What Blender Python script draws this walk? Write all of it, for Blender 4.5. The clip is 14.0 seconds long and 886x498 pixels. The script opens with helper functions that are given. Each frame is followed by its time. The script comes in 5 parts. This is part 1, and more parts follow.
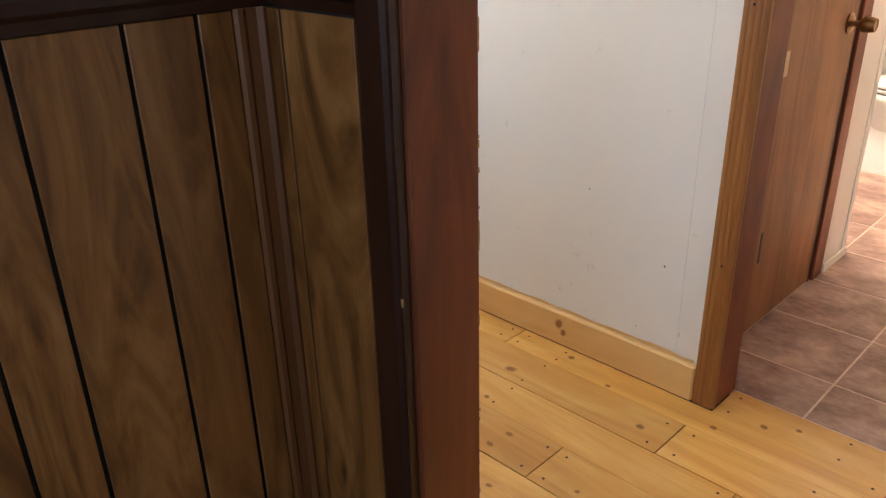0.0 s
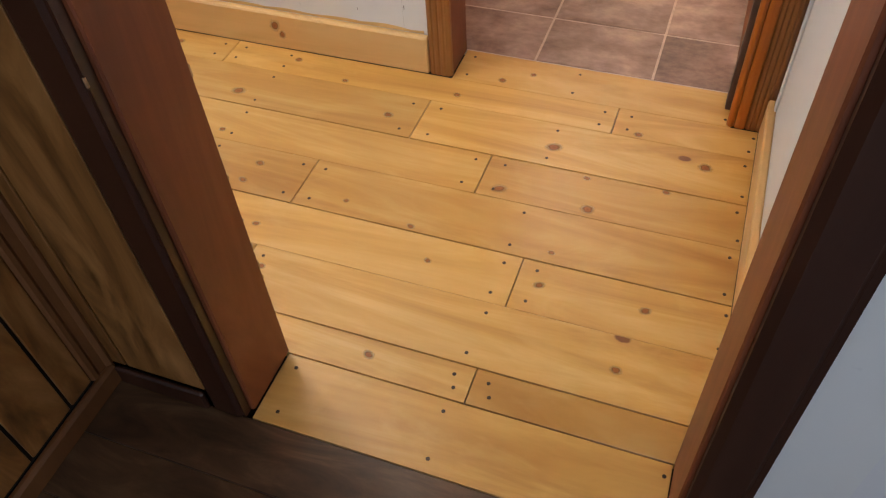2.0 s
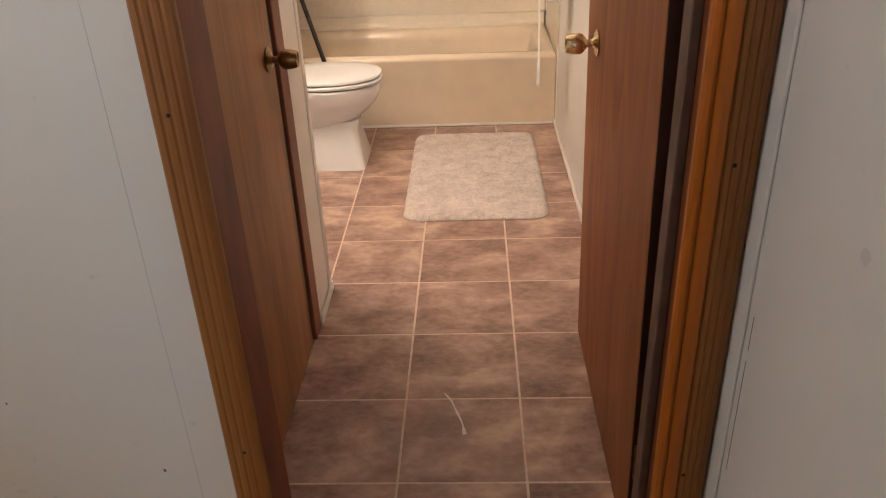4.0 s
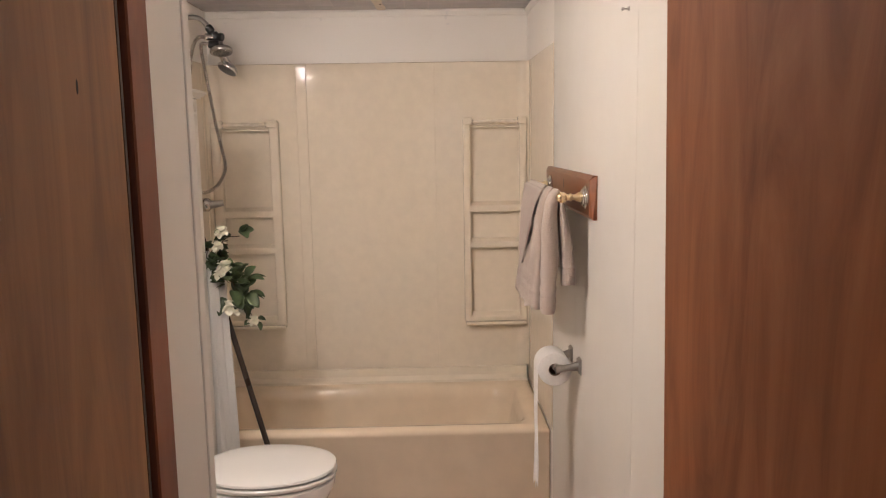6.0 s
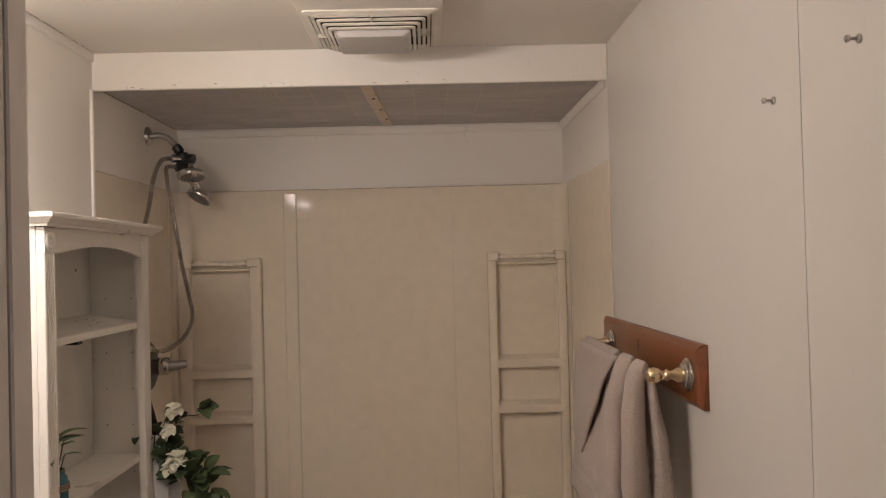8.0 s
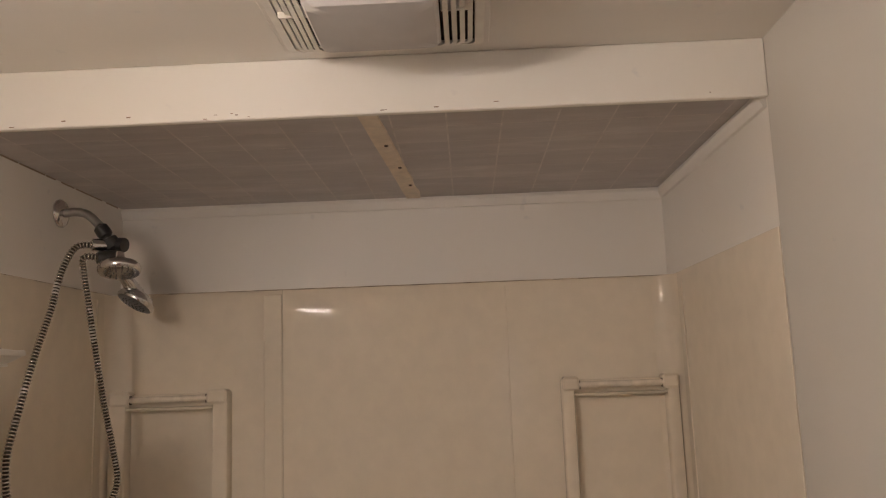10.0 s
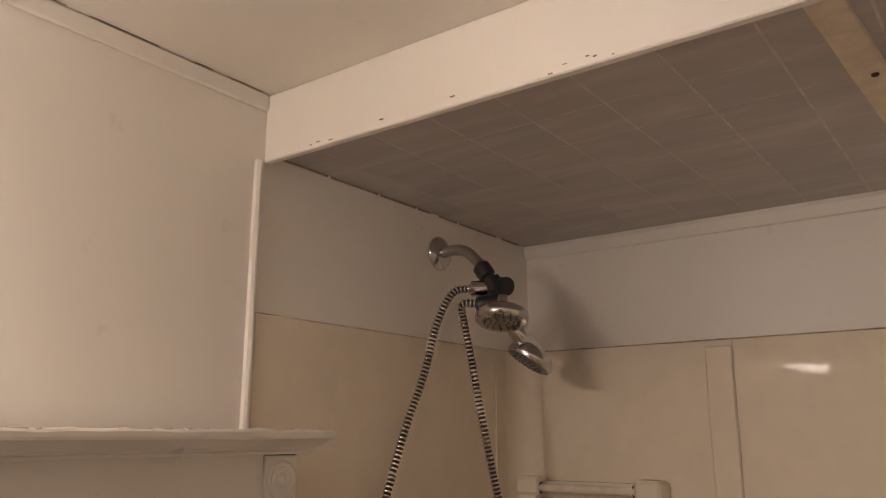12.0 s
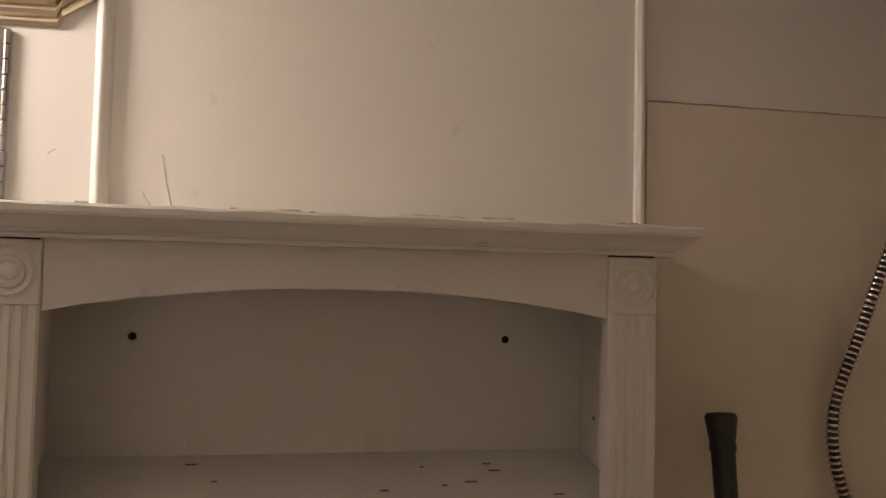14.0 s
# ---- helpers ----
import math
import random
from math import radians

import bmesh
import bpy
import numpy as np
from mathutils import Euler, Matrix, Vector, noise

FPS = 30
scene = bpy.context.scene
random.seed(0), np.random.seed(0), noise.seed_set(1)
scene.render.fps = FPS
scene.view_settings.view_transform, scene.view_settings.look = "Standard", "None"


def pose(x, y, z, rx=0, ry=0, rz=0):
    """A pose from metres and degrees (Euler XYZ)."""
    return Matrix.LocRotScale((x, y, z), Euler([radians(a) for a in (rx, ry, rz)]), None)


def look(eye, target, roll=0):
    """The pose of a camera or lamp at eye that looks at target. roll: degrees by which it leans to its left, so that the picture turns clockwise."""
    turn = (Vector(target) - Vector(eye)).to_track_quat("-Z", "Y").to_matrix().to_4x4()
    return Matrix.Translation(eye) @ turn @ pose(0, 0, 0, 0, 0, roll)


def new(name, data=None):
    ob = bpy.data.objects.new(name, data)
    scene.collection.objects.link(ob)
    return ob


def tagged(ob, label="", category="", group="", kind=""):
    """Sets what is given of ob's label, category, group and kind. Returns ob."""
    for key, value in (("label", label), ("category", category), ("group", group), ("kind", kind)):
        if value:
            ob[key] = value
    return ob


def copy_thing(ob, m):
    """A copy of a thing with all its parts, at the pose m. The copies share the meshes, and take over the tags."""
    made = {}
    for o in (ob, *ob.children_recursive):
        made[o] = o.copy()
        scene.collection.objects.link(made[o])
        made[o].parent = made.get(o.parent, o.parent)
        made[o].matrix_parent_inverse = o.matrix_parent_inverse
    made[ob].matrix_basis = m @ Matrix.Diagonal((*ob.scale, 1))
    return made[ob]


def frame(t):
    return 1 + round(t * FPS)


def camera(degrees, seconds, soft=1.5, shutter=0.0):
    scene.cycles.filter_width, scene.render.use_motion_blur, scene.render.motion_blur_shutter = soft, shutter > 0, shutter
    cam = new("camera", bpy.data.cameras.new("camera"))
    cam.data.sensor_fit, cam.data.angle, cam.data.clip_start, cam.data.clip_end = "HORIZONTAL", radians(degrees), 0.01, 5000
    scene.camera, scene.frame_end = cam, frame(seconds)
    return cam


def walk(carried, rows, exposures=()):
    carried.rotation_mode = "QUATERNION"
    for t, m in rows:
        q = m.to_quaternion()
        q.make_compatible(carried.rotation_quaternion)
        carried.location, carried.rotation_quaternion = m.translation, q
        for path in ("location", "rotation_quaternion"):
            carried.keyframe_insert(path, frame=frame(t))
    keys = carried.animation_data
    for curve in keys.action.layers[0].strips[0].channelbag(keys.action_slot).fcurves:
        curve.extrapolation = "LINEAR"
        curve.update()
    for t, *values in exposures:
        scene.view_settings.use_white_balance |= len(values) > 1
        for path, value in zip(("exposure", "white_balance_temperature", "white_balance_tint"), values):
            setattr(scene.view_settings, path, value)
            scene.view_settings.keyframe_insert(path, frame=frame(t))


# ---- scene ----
cam = camera(59.0, 14.0, soft=1.2)

PATH = [
    (0, (0.833, -2.029, 1.278), (-0.458, -0.745, 0.451), -1.4),
    (0.5, (0.785, -2.063, 1.354), (-0.183, -0.72, 0.233), -1.9),
    (1, (0.769, -2.06, 1.311), (-0.035, -0.727, 0.056), -1.8),
    (1.5, (0.75, -2.029, 1.267), (0.14, -0.722, -0.119), -1.2),
    (2, (0.725, -1.898, 1.254), (0.208, -0.683, -0.247), -4.3),
    (2.2, (0.701, -1.836, 1.258), (0.199, -0.63, -0.256), -4.1),
    (2.5, (0.656, -1.761, 1.257), (0.176, -0.533, -0.248), -3.1),
    (3, (0.575, -1.631, 1.305), (0.172, -0.198, -0.031), -3.0),
    (3.5, (0.508, -1.513, 1.358), (0.319, 0.123, 0.222), -3.5),
    (4, (0.502, -1.347, 1.39), (0.416, 0.408, 0.434), -2.4),
    (4.2, (0.504, -1.277, 1.403), (0.418, 0.516, 0.522), -2.5),
    (6.3, (0.396, -0.421, 1.569), (0.446, 1.569, 1.382), -0.9),
    (6.5, (0.376, -0.361, 1.581), (0.423, 1.634, 1.454), -1.0),
    (7, (0.326, -0.207, 1.597), (0.385, 1.791, 1.554), -1.6),
    (7.5, (0.341, -0.025, 1.593), (0.406, 1.974, 1.562), -1.9),
    (8, (0.371, 0.198, 1.611), (0.414, 2.198, 1.642), -1.5),
    (8.2, (0.37, 0.299, 1.602), (0.381, 2.298, 1.641), -1.4),
    (8.5, (0.333, 0.463, 1.602), (0.346, 2.462, 1.657), -1.4),
    (8.7, (0.333, 0.57, 1.612), (0.339, 2.569, 1.691), -1.6),
    (10.8, (0.404, 1.443, 1.698), (0.185, 3.39, 2.102), -2.3),
    (11, (0.409, 1.517, 1.703), (0.004, 3.43, 2.122), -1.6),
    (11.5, (0.39, 1.633, 1.72), (-0.481, 3.377, 2.167), -0.1),
    (12, (0.312, 1.738, 1.727), (-0.848, 3.301, 2.187), -0.0),
    (12.5, (0.247, 1.826, 1.736), (-0.965, 3.349, 2.194), -0.9),
    (13, (0.251, 1.939, 1.72), (-1.29, 3.157, 2.098), 0.8),
    (13.3, (0.279, 2.033, 1.719), (-1.496, 2.91, 2.002), 1.8),
    (13.5, (0.27, 2.06, 1.702), (-1.586, 2.765, 1.938), 2.8),
    (13.7, (0.289, 2.077, 1.694), (-1.628, 2.619, 1.867), 1.8),
    (14, (0.291, 2.072, 1.674), (-1.671, 2.448, 1.761), 1.3),
]
EXPOSURE = [(0, 0.45, 6500, 10), (0.5, 0.52, 6520, 11), (1.0, 0.55, 6477, 10.0), (2.2, 0.68, 6450, 10), (2.7, 0.56, 6300, 10), (3.2, 0.0, 6200, 10), (3.6, -0.35, 6500, 11), (4.2, -0.45, 6700, 11), (6.3, -1.08, 5900, 10), (7.0, -1.45, 5900, 10.0), (7.5, -1.65, 5900, 10), (8.0, -1.82, 6100, 10.0), (8.5, -2.02, 6300, 10), (8.7, -2.05, 6300, 10), (10.8, -1.75, 6300, 11), (12.5, -1.8, 6650, 14), (13.0, -1.75, 6675, 14.0), (13.5, -1.72, 6700, 14), (14, -2.25, 6400, 12)]
walk(cam, [(t, look(eye, target, roll)) for t, eye, target, roll in PATH], EXPOSURE)

# ---- world and large lights ----
world = bpy.data.worlds.new("world")
scene.world = world
world.use_nodes = True
wn = world.node_tree.nodes
sky = wn.new("ShaderNodeTexSky")
sky.sky_type, sky.sun_disc, sky.sun_elevation, sky.sun_rotation = "NISHITA", False, radians(35), radians(75)
wn["Background"].inputs["Strength"].default_value = 0.1
world.node_tree.links.new(sky.outputs[0], wn["Background"].inputs["Color"])

sun = new("sun", bpy.data.lights.new("sun", "SUN"))
sun.data.energy, sun.data.angle, sun.data.color = 2.0, radians(0.6), (1, 0.95, 0.88)
sun.matrix_world = look((0, 0, 6), (-2.2, -0.6, 4.4))


def window_light(name, eye, target, w, h, watts, colour):
    lamp = new(name, bpy.data.lights.new(name, "AREA"))
    lamp.data.shape, lamp.data.size, lamp.data.size_y = "RECTANGLE", w, h
    lamp.data.energy, lamp.data.color = watts, colour
    lamp.matrix_world = look(eye, target)


HALL_W, ROOM_W, BULB, HALL_BULB = 5.5, 14.0, 228.0, 150.0
window_light("hall_daylight", (-1.66, -0.75, 1.45), (0, -0.75, 1.2), 0.62, 0.95, HALL_W, (0.70, 0.85, 1.0))
window_light("room_daylight", (1.1, -4.16, 1.45), (0.2, -1.0, 1.1), 0.9, 1.0, ROOM_W, (0.72, 0.84, 1.0))

# ---- materials ----


def material(name, rough=0.5, metal=0.0):
    m = bpy.data.materials.new(name)
    m.use_nodes = True
    b = m.node_tree.nodes["Principled BSDF"]
    b.inputs["Roughness"].default_value, b.inputs["Metallic"].default_value = rough, metal
    return m, m.node_tree.nodes, m.node_tree.links, b


def coords(n, l, scale=(1, 1, 1), spread=True, kind="Object"):
    """Object coordinates, scaled, moved at random from object to object."""
    tc, mp = n.new("ShaderNodeTexCoord"), n.new("ShaderNodeMapping")
    l.new(tc.outputs[kind], mp.inputs["Vector"])
    mp.inputs["Scale"].default_value = scale
    if spread:
        oi, mul = n.new("ShaderNodeObjectInfo"), n.new("ShaderNodeMath")
        mul.operation, mul.inputs[1].default_value = "MULTIPLY", 37.0
        l.new(oi.outputs["Random"], mul.inputs[0])
        l.new(mul.outputs[0], mp.inputs["Location"])
    return mp.outputs[0]


def noise_of(n, l, vec, scale, detail=4.0, rough=0.55, distort=0.0):
    t = n.new("ShaderNodeTexNoise")
    t.inputs["Scale"].default_value, t.inputs["Detail"].default_value = scale, detail
    t.inputs["Roughness"].default_value, t.inputs["Distortion"].default_value = rough, distort
    l.new(vec, t.inputs["Vector"])
    return t.outputs["Fac"]


def ramp(n, l, fac, stops):
    r = n.new("ShaderNodeValToRGB")
    while len(r.color_ramp.elements) < len(stops):
        r.color_ramp.elements.new(0.5)
    for e, (p, c) in zip(r.color_ramp.elements, stops):
        e.position, e.color = p, (*c, 1) if len(c) == 3 else c
    l.new(fac, r.inputs[0])
    return r.outputs[0]


def mix(n, l, fac, a, b, mode="MIX"):
    m = n.new("ShaderNodeMix")
    m.data_type, m.blend_type = "RGBA", mode
    for sock, v in ((m.inputs[0], fac), (m.inputs[6], a), (m.inputs[7], b)):
        if isinstance(v, (int, float)):
            sock.default_value = v
        elif isinstance(v, tuple):
            sock.default_value = (*v, 1)
        else:
            l.new(v, sock)
    return m.outputs[2]


def bump(n, l, b, height, strength, distance=0.002):
    bp = n.new("ShaderNodeBump")
    bp.inputs["Strength"].default_value, bp.inputs["Distance"].default_value = strength, distance
    l.new(height, bp.inputs["Height"])
    l.new(bp.outputs[0], b.inputs["Normal"])


def paint(name, colour, rough=0.5, marks=0.10, relief=0.25, scale=1.0):
    """Brushed wall paint: faint clouds, small scuffs, orange-peel relief."""
    m, n, l, b = material(name, rough)
    v = coords(n, l, spread=False)
    dark = tuple(c * (1 - marks) for c in colour)
    warm = (colour[0], colour[1] * 0.985, colour[2] * 0.95)
    c1 = mix(n, l, ramp(n, l, noise_of(n, l, v, 2.2 * scale, 5), [(0.3, (0, 0, 0)), (0.7, (1, 1, 1))]), colour, warm)
    spots = ramp(n, l, noise_of(n, l, v, 23 * scale, 3, 0.5), [(0.70, (0, 0, 0)), (0.76, (1, 1, 1))])
    l.new(mix(n, l, spots, c1, dark), b.inputs["Base Color"])
    fine = noise_of(n, l, v, 160, 3)
    l.new(ramp(n, l, noise_of(n, l, v, 6, 3), [(0.2, (rough - 0.08,) * 3), (0.8, (rough + 0.08,) * 3)]), b.inputs["Roughness"])
    bump(n, l, b, fine, relief, 0.0006)
    return m


def plain(name, colour, rough=0.4, metal=0.0, var=0.12, scale=40, relief=0.1):
    m, n, l, b = material(name, rough, metal)
    v = coords(n, l)
    f = noise_of(n, l, v, scale, 4)
    lo, hi = tuple(c * (1 - var) for c in colour), tuple(min(1, c * (1 + var)) for c in colour)
    l.new(ramp(n, l, f, [(0.3, lo), (0.7, hi)]), b.inputs["Base Color"])
    l.new(ramp(n, l, noise_of(n, l, v, scale * 0.2, 3), [(0.3, (max(0.02, rough * 0.8),) * 3), (0.7, (min(1, rough * 1.25),) * 3)]), b.inputs["Roughness"])
    bump(n, l, b, f, relief, 0.0006)
    return m


def wood(name, dark, mid, light, along="z", rough=0.4, grain=1.0, knots=0.0, knot_colour=(0.12, 0.045, 0.015), coat=0.0, tone=0.12, stretch=0.07, swirl=0.6, scarce=0.56):
    """Long grain along one axis, growth bands, optional knots; each board has its own tone."""
    m, n, l, b = material(name, rough)
    s = {"x": (stretch, 1, 1), "y": (1, stretch, 1), "z": (1, 1, stretch)}[along]
    v = coords(n, l, s)
    bands = noise_of(n, l, v, 9 * grain, 5, 0.6, swirl)
    fibre = noise_of(n, l, v, 120 * grain, 4, 0.65)
    c = ramp(n, l, bands, [(0.25, dark), (0.5, mid), (0.72, light)])
    c = mix(n, l, ramp(n, l, fibre, [(0.35, (0.82, 0.78, 0.72)), (0.65, (1, 1, 1))]), mix(n, l, 0.35, c, dark), c)
    if knots:
        cloud = noise_of(n, l, coords(n, l, {"x": (0.4, 1, 1), "y": (1, 0.4, 1), "z": (1, 1, 0.4)}[along]), 7, 4, 0.6, 1.2)
        c = mix(n, l, ramp(n, l, cloud, [(0.45, (0, 0, 0)), (0.75, (0.55, 0.55, 0.55))]), c, mix(n, l, 0.6, dark, mid))
        c = mix(n, l, ramp(n, l, cloud, [(0.25, (0.5, 0.5, 0.5)), (0.45, (0, 0, 0))]), c, light)
    oi = n.new("ShaderNodeObjectInfo")
    own = ramp(n, l, oi.outputs["Random"], [(0.0, (1 - tone, 1 - tone * 1.25, 1 - tone * 1.5)), (1.0, (1, 1, 1))])
    c = mix(n, l, 1.0, c, own, "MULTIPLY")
    if knots:
        kv = coords(n, l, {"x": (0.55, 1, 1), "y": (1, 0.55, 1), "z": (1, 1, 0.55)}[along])
        vo = n.new("ShaderNodeTexVoronoi")
        vo.voronoi_dimensions = "2D"
        vo.inputs["Scale"].default_value = knots
        l.new(kv, vo.inputs["Vector"])
        wob = n.new("ShaderNodeMath")
        wob.operation = "MULTIPLY_ADD"
        l.new(noise_of(n, l, kv, 60, 3), wob.inputs[0])
        wob.inputs[1].default_value = 0.05
        sep, size, far = n.new("ShaderNodeSeparateColor"), n.new("ShaderNodeMath"), n.new("ShaderNodeMath")
        l.new(vo.outputs["Color"], sep.inputs[0])
        size.operation, size.inputs[1].default_value, size.inputs[2].default_value = "MULTIPLY_ADD", 1.6, 0.75
        l.new(sep.outputs[1], size.inputs[0])
        far.operation = "MULTIPLY"
        l.new(vo.outputs["Distance"], far.inputs[0])
        l.new(size.outputs[0], far.inputs[1])
        l.new(far.outputs[0], wob.inputs[2])
        keep = ramp(n, l, sep.outputs[0], [(scarce, (0, 0, 0)), (scarce + 0.01, (1, 1, 1))])
        halo = mix(n, l, 1.0, keep, ramp(n, l, wob.outputs[0], [(0.09, (1, 1, 1)), (0.20, (0, 0, 0))]), "MULTIPLY")
        core = mix(n, l, 1.0, keep, ramp(n, l, wob.outputs[0], [(0.082, (1, 1, 1)), (0.105, (0, 0, 0))]), "MULTIPLY")
        c = mix(n, l, halo, c, mix(n, l, 0.5, c, dark))
        c = mix(n, l, core, c, knot_colour)
    l.new(c, b.inputs["Base Color"])
    b.inputs["Coat Weight"].default_value, b.inputs["Coat Roughness"].default_value = coat, 0.25
    bump(n, l, b, fibre, 0.15, 0.0006)
    return m


HALL_PAINT = paint("hall white paint", (0.74, 0.74, 0.74), 0.5, 0.14)
ROOM_PAINT = paint("room white paint", (0.72, 0.72, 0.75), 0.5, 0.3, 0.3, 0.45)
BATH_PAINT = paint("bathroom off-white paint", (0.85, 0.82, 0.78), 0.42, 0.08)
CEIL_PAINT = paint("ceiling paint", (0.82, 0.785, 0.73), 0.6, 0.05)
CAB_PAINT = paint("cabinet white gloss paint", (0.80, 0.775, 0.73), 0.32, 0.12, 0.3, 2)
PINE = wood("varnished pine plank", (0.52, 0.245, 0.050), (0.72, 0.405, 0.105), (0.83, 0.55, 0.20), "x", 0.30, 0.8, 8.5, (0.22, 0.08, 0.024), 0.25, 0.26, stretch=0.11, swirl=2.2, scarce=0.95)
PINE_TRIM = wood("pine baseboard", (0.56, 0.30, 0.10), (0.74, 0.46, 0.185), (0.81, 0.55, 0.25), "x", 0.4, 0.8, 2.2)
PINE_TRIM_Y = wood("pine baseboard along", (0.56, 0.30, 0.10), (0.74, 0.46, 0.185), (0.81, 0.55, 0.25), "y", 0.4, 0.8, 2.2)
CASING_ORANGE = wood("orange varnished bead", (0.38, 0.100, 0.010), (0.50, 0.150, 0.017), (0.58, 0.195, 0.030), "z", 0.38, 1.5)
CASING = wood("stained oak casing", (0.17, 0.062, 0.015), (0.28, 0.11, 0.027), (0.35, 0.15, 0.04), "z", 0.42, 1.5)
DOOR = wood("mahogany veneer door", (0.155, 0.050, 0.018), (0.26, 0.092, 0.034), (0.335, 0.128, 0.050), "z", 0.55, 0.9, 0.0, tone=0.05, stretch=0.22, swirl=1.6)
DOOR.node_tree.nodes["Principled BSDF"].inputs["Specular IOR Level"].default_value = 0.15
DOOR_AMBER = wood("amber veneer door", (0.155, 0.058, 0.015), (0.285, 0.118, 0.033), (0.385, 0.172, 0.054), "z", 0.5, 1.3, 0.0, tone=0.05, stretch=0.12, swirl=1.2)
JAMB = wood("red-brown jamb", (0.10, 0.025, 0.008), (0.20, 0.053, 0.017), (0.275, 0.082, 0.027), "z", 0.5, 0.7, 0.0, tone=0.04, stretch=0.25, swirl=1.4)
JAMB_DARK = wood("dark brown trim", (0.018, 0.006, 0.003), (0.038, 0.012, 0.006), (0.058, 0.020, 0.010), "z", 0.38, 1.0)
PANEL = wood("walnut-print panelling", (0.078, 0.028, 0.007), (0.28, 0.123, 0.034), (0.45, 0.218, 0.073), "z", 0.36, 0.9, 0.0, tone=0.22, stretch=0.24, swirl=3.0)
BROWN_TRIM = wood("brown wood trim", (0.09, 0.032, 0.01), (0.17, 0.065, 0.02), (0.22, 0.09, 0.03), "z", 0.45)
DARK_FLOOR = wood("dark wood-look floor", (0.028, 0.013, 0.007), (0.10, 0.05, 0.024), (0.20, 0.108, 0.054), "x", 0.4, 1.3, stretch=0.28, swirl=1.8)
RACK = wood("cherry stained board", (0.09, 0.024, 0.007), (0.17, 0.050, 0.013), (0.24, 0.080, 0.022), "y", 0.35, 0.9, 1.5, coat=0.3)
GROOVE = plain("groove shadow black", (0.012, 0.009, 0.008), 0.8)
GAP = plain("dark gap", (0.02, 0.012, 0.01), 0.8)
ALMOND = plain("almond plastic", (0.79, 0.71, 0.59), 0.05, 0, 0.03, 22, 0.16)
ALMOND.node_tree.nodes["Principled BSDF"].inputs["Specular IOR Level"].default_value = 0.10
TUB = plain("tan bathtub enamel", (0.76, 0.635, 0.485), 0.14, 0, 0.04, 9, 0.06)
TUB.node_tree.nodes["Principled BSDF"].inputs["Specular IOR Level"].default_value = 0.35
PORCELAIN = plain("white porcelain", (0.80, 0.79, 0.77), 0.1, 0, 0.015, 6, 0.0)
CHROME = plain("worn chrome", (0.62, 0.61, 0.60), 0.16, 1.0, 0.1, 30, 0.05)
NICKEL = plain("brushed nickel", (0.42, 0.40, 0.38), 0.34, 1.0, 0.1, 60)
BRASS = plain("polished brass", (0.62, 0.40, 0.16), 0.2, 1.0, 0.12, 40)
PALE_BRASS = plain("pale polished brass", (0.78, 0.63, 0.40), 0.28, 1.0, 0.1, 40)
BRASS_OLD = plain("aged brass", (0.30, 0.18, 0.08), 0.34, 1.0, 0.2, 60)
BLACK = plain("black plastic", (0.012, 0.012, 0.013), 0.4)
NAIL = plain("iron nail", (0.06, 0.035, 0.02), 0.6)
PAPER = plain("white tissue", (0.82, 0.80, 0.78), 0.9, 0, 0.04, 90, 0.3)
CARD = plain("cardboard", (0.20, 0.14, 0.10), 0.9)
WHITE_PL = plain("cream plastic", (0.78, 0.74, 0.66), 0.4, 0, 0.06, 20)
LENS = plain("frosted vent lens", (0.55, 0.53, 0.52), 0.35, 0, 0.05, 15)
LEAF = plain("dark green leaf", (0.05, 0.074, 0.028), 0.5, 0, 0.45, 25, 0.3)
PETAL = plain("cream petal", (0.82, 0.79, 0.66), 0.7, 0, 0.08, 40)
TWIG = plain("brown twig", (0.06, 0.04, 0.02), 0.7)
GLASS_BLUE = plain("teal glass jar", (0.02, 0.10, 0.13), 0.15, 0, 0.25, 20)
TWINE = plain("brown twine", (0.16, 0.11, 0.07), 0.9)
GROUT = plain("tan grout", (0.68, 0.53, 0.44), 0.7, 0, 0.15, 60)


def vinyl_tile():
    """Brown slate-look vinyl with tan clouds and fine mottling."""
    m, n, l, b = material("slate-look vinyl tile", 0.42)
    v = coords(n, l, (0.85, 1.25, 1))
    big = noise_of(n, l, v, 6.0, 6, 0.55, 0.25)
    fine = noise_of(n, l, v, 42, 5, 0.6)
    c = ramp(n, l, big, [(0.32, (0.15, 0.078, 0.064)), (0.45, (0.29, 0.168, 0.135)), (0.55, (0.45, 0.295, 0.238)), (0.66, (0.68, 0.48, 0.37))])
    c = mix(n, l, 0.36, c, ramp(n, l, fine, [(0.32, (0.13, 0.068, 0.054)), (0.66, (0.46, 0.31, 0.235))]))
    l.new(c, b.inputs["Base Color"])
    bump(n, l, b, fine, 0.2, 0.0008)
    return m


def soffit_tile():
    """Grey-brown tile board with a streaked glaze; every tile its own tone."""
    m, n, l, b = material("grey tile board", 0.35)
    v = coords(n, l, (0.5, 2.5, 1), spread=False)
    st = noise_of(n, l, v, 9, 6, 0.6, 0.4)
    c = ramp(n, l, st, [(0.3, (0.44, 0.405, 0.405)), (0.55, (0.51, 0.47, 0.47)), (0.75, (0.62, 0.58, 0.575))])
    g = n.new("ShaderNodeNewGeometry")
    own = ramp(n, l, g.outputs["Random Per Island"], [(0, (0.86, 0.86, 0.86)), (1, (1.0, 0.99, 0.96))])
    l.new(mix(n, l, 1.0, c, own, "MULTIPLY"), b.inputs["Base Color"])
    return m


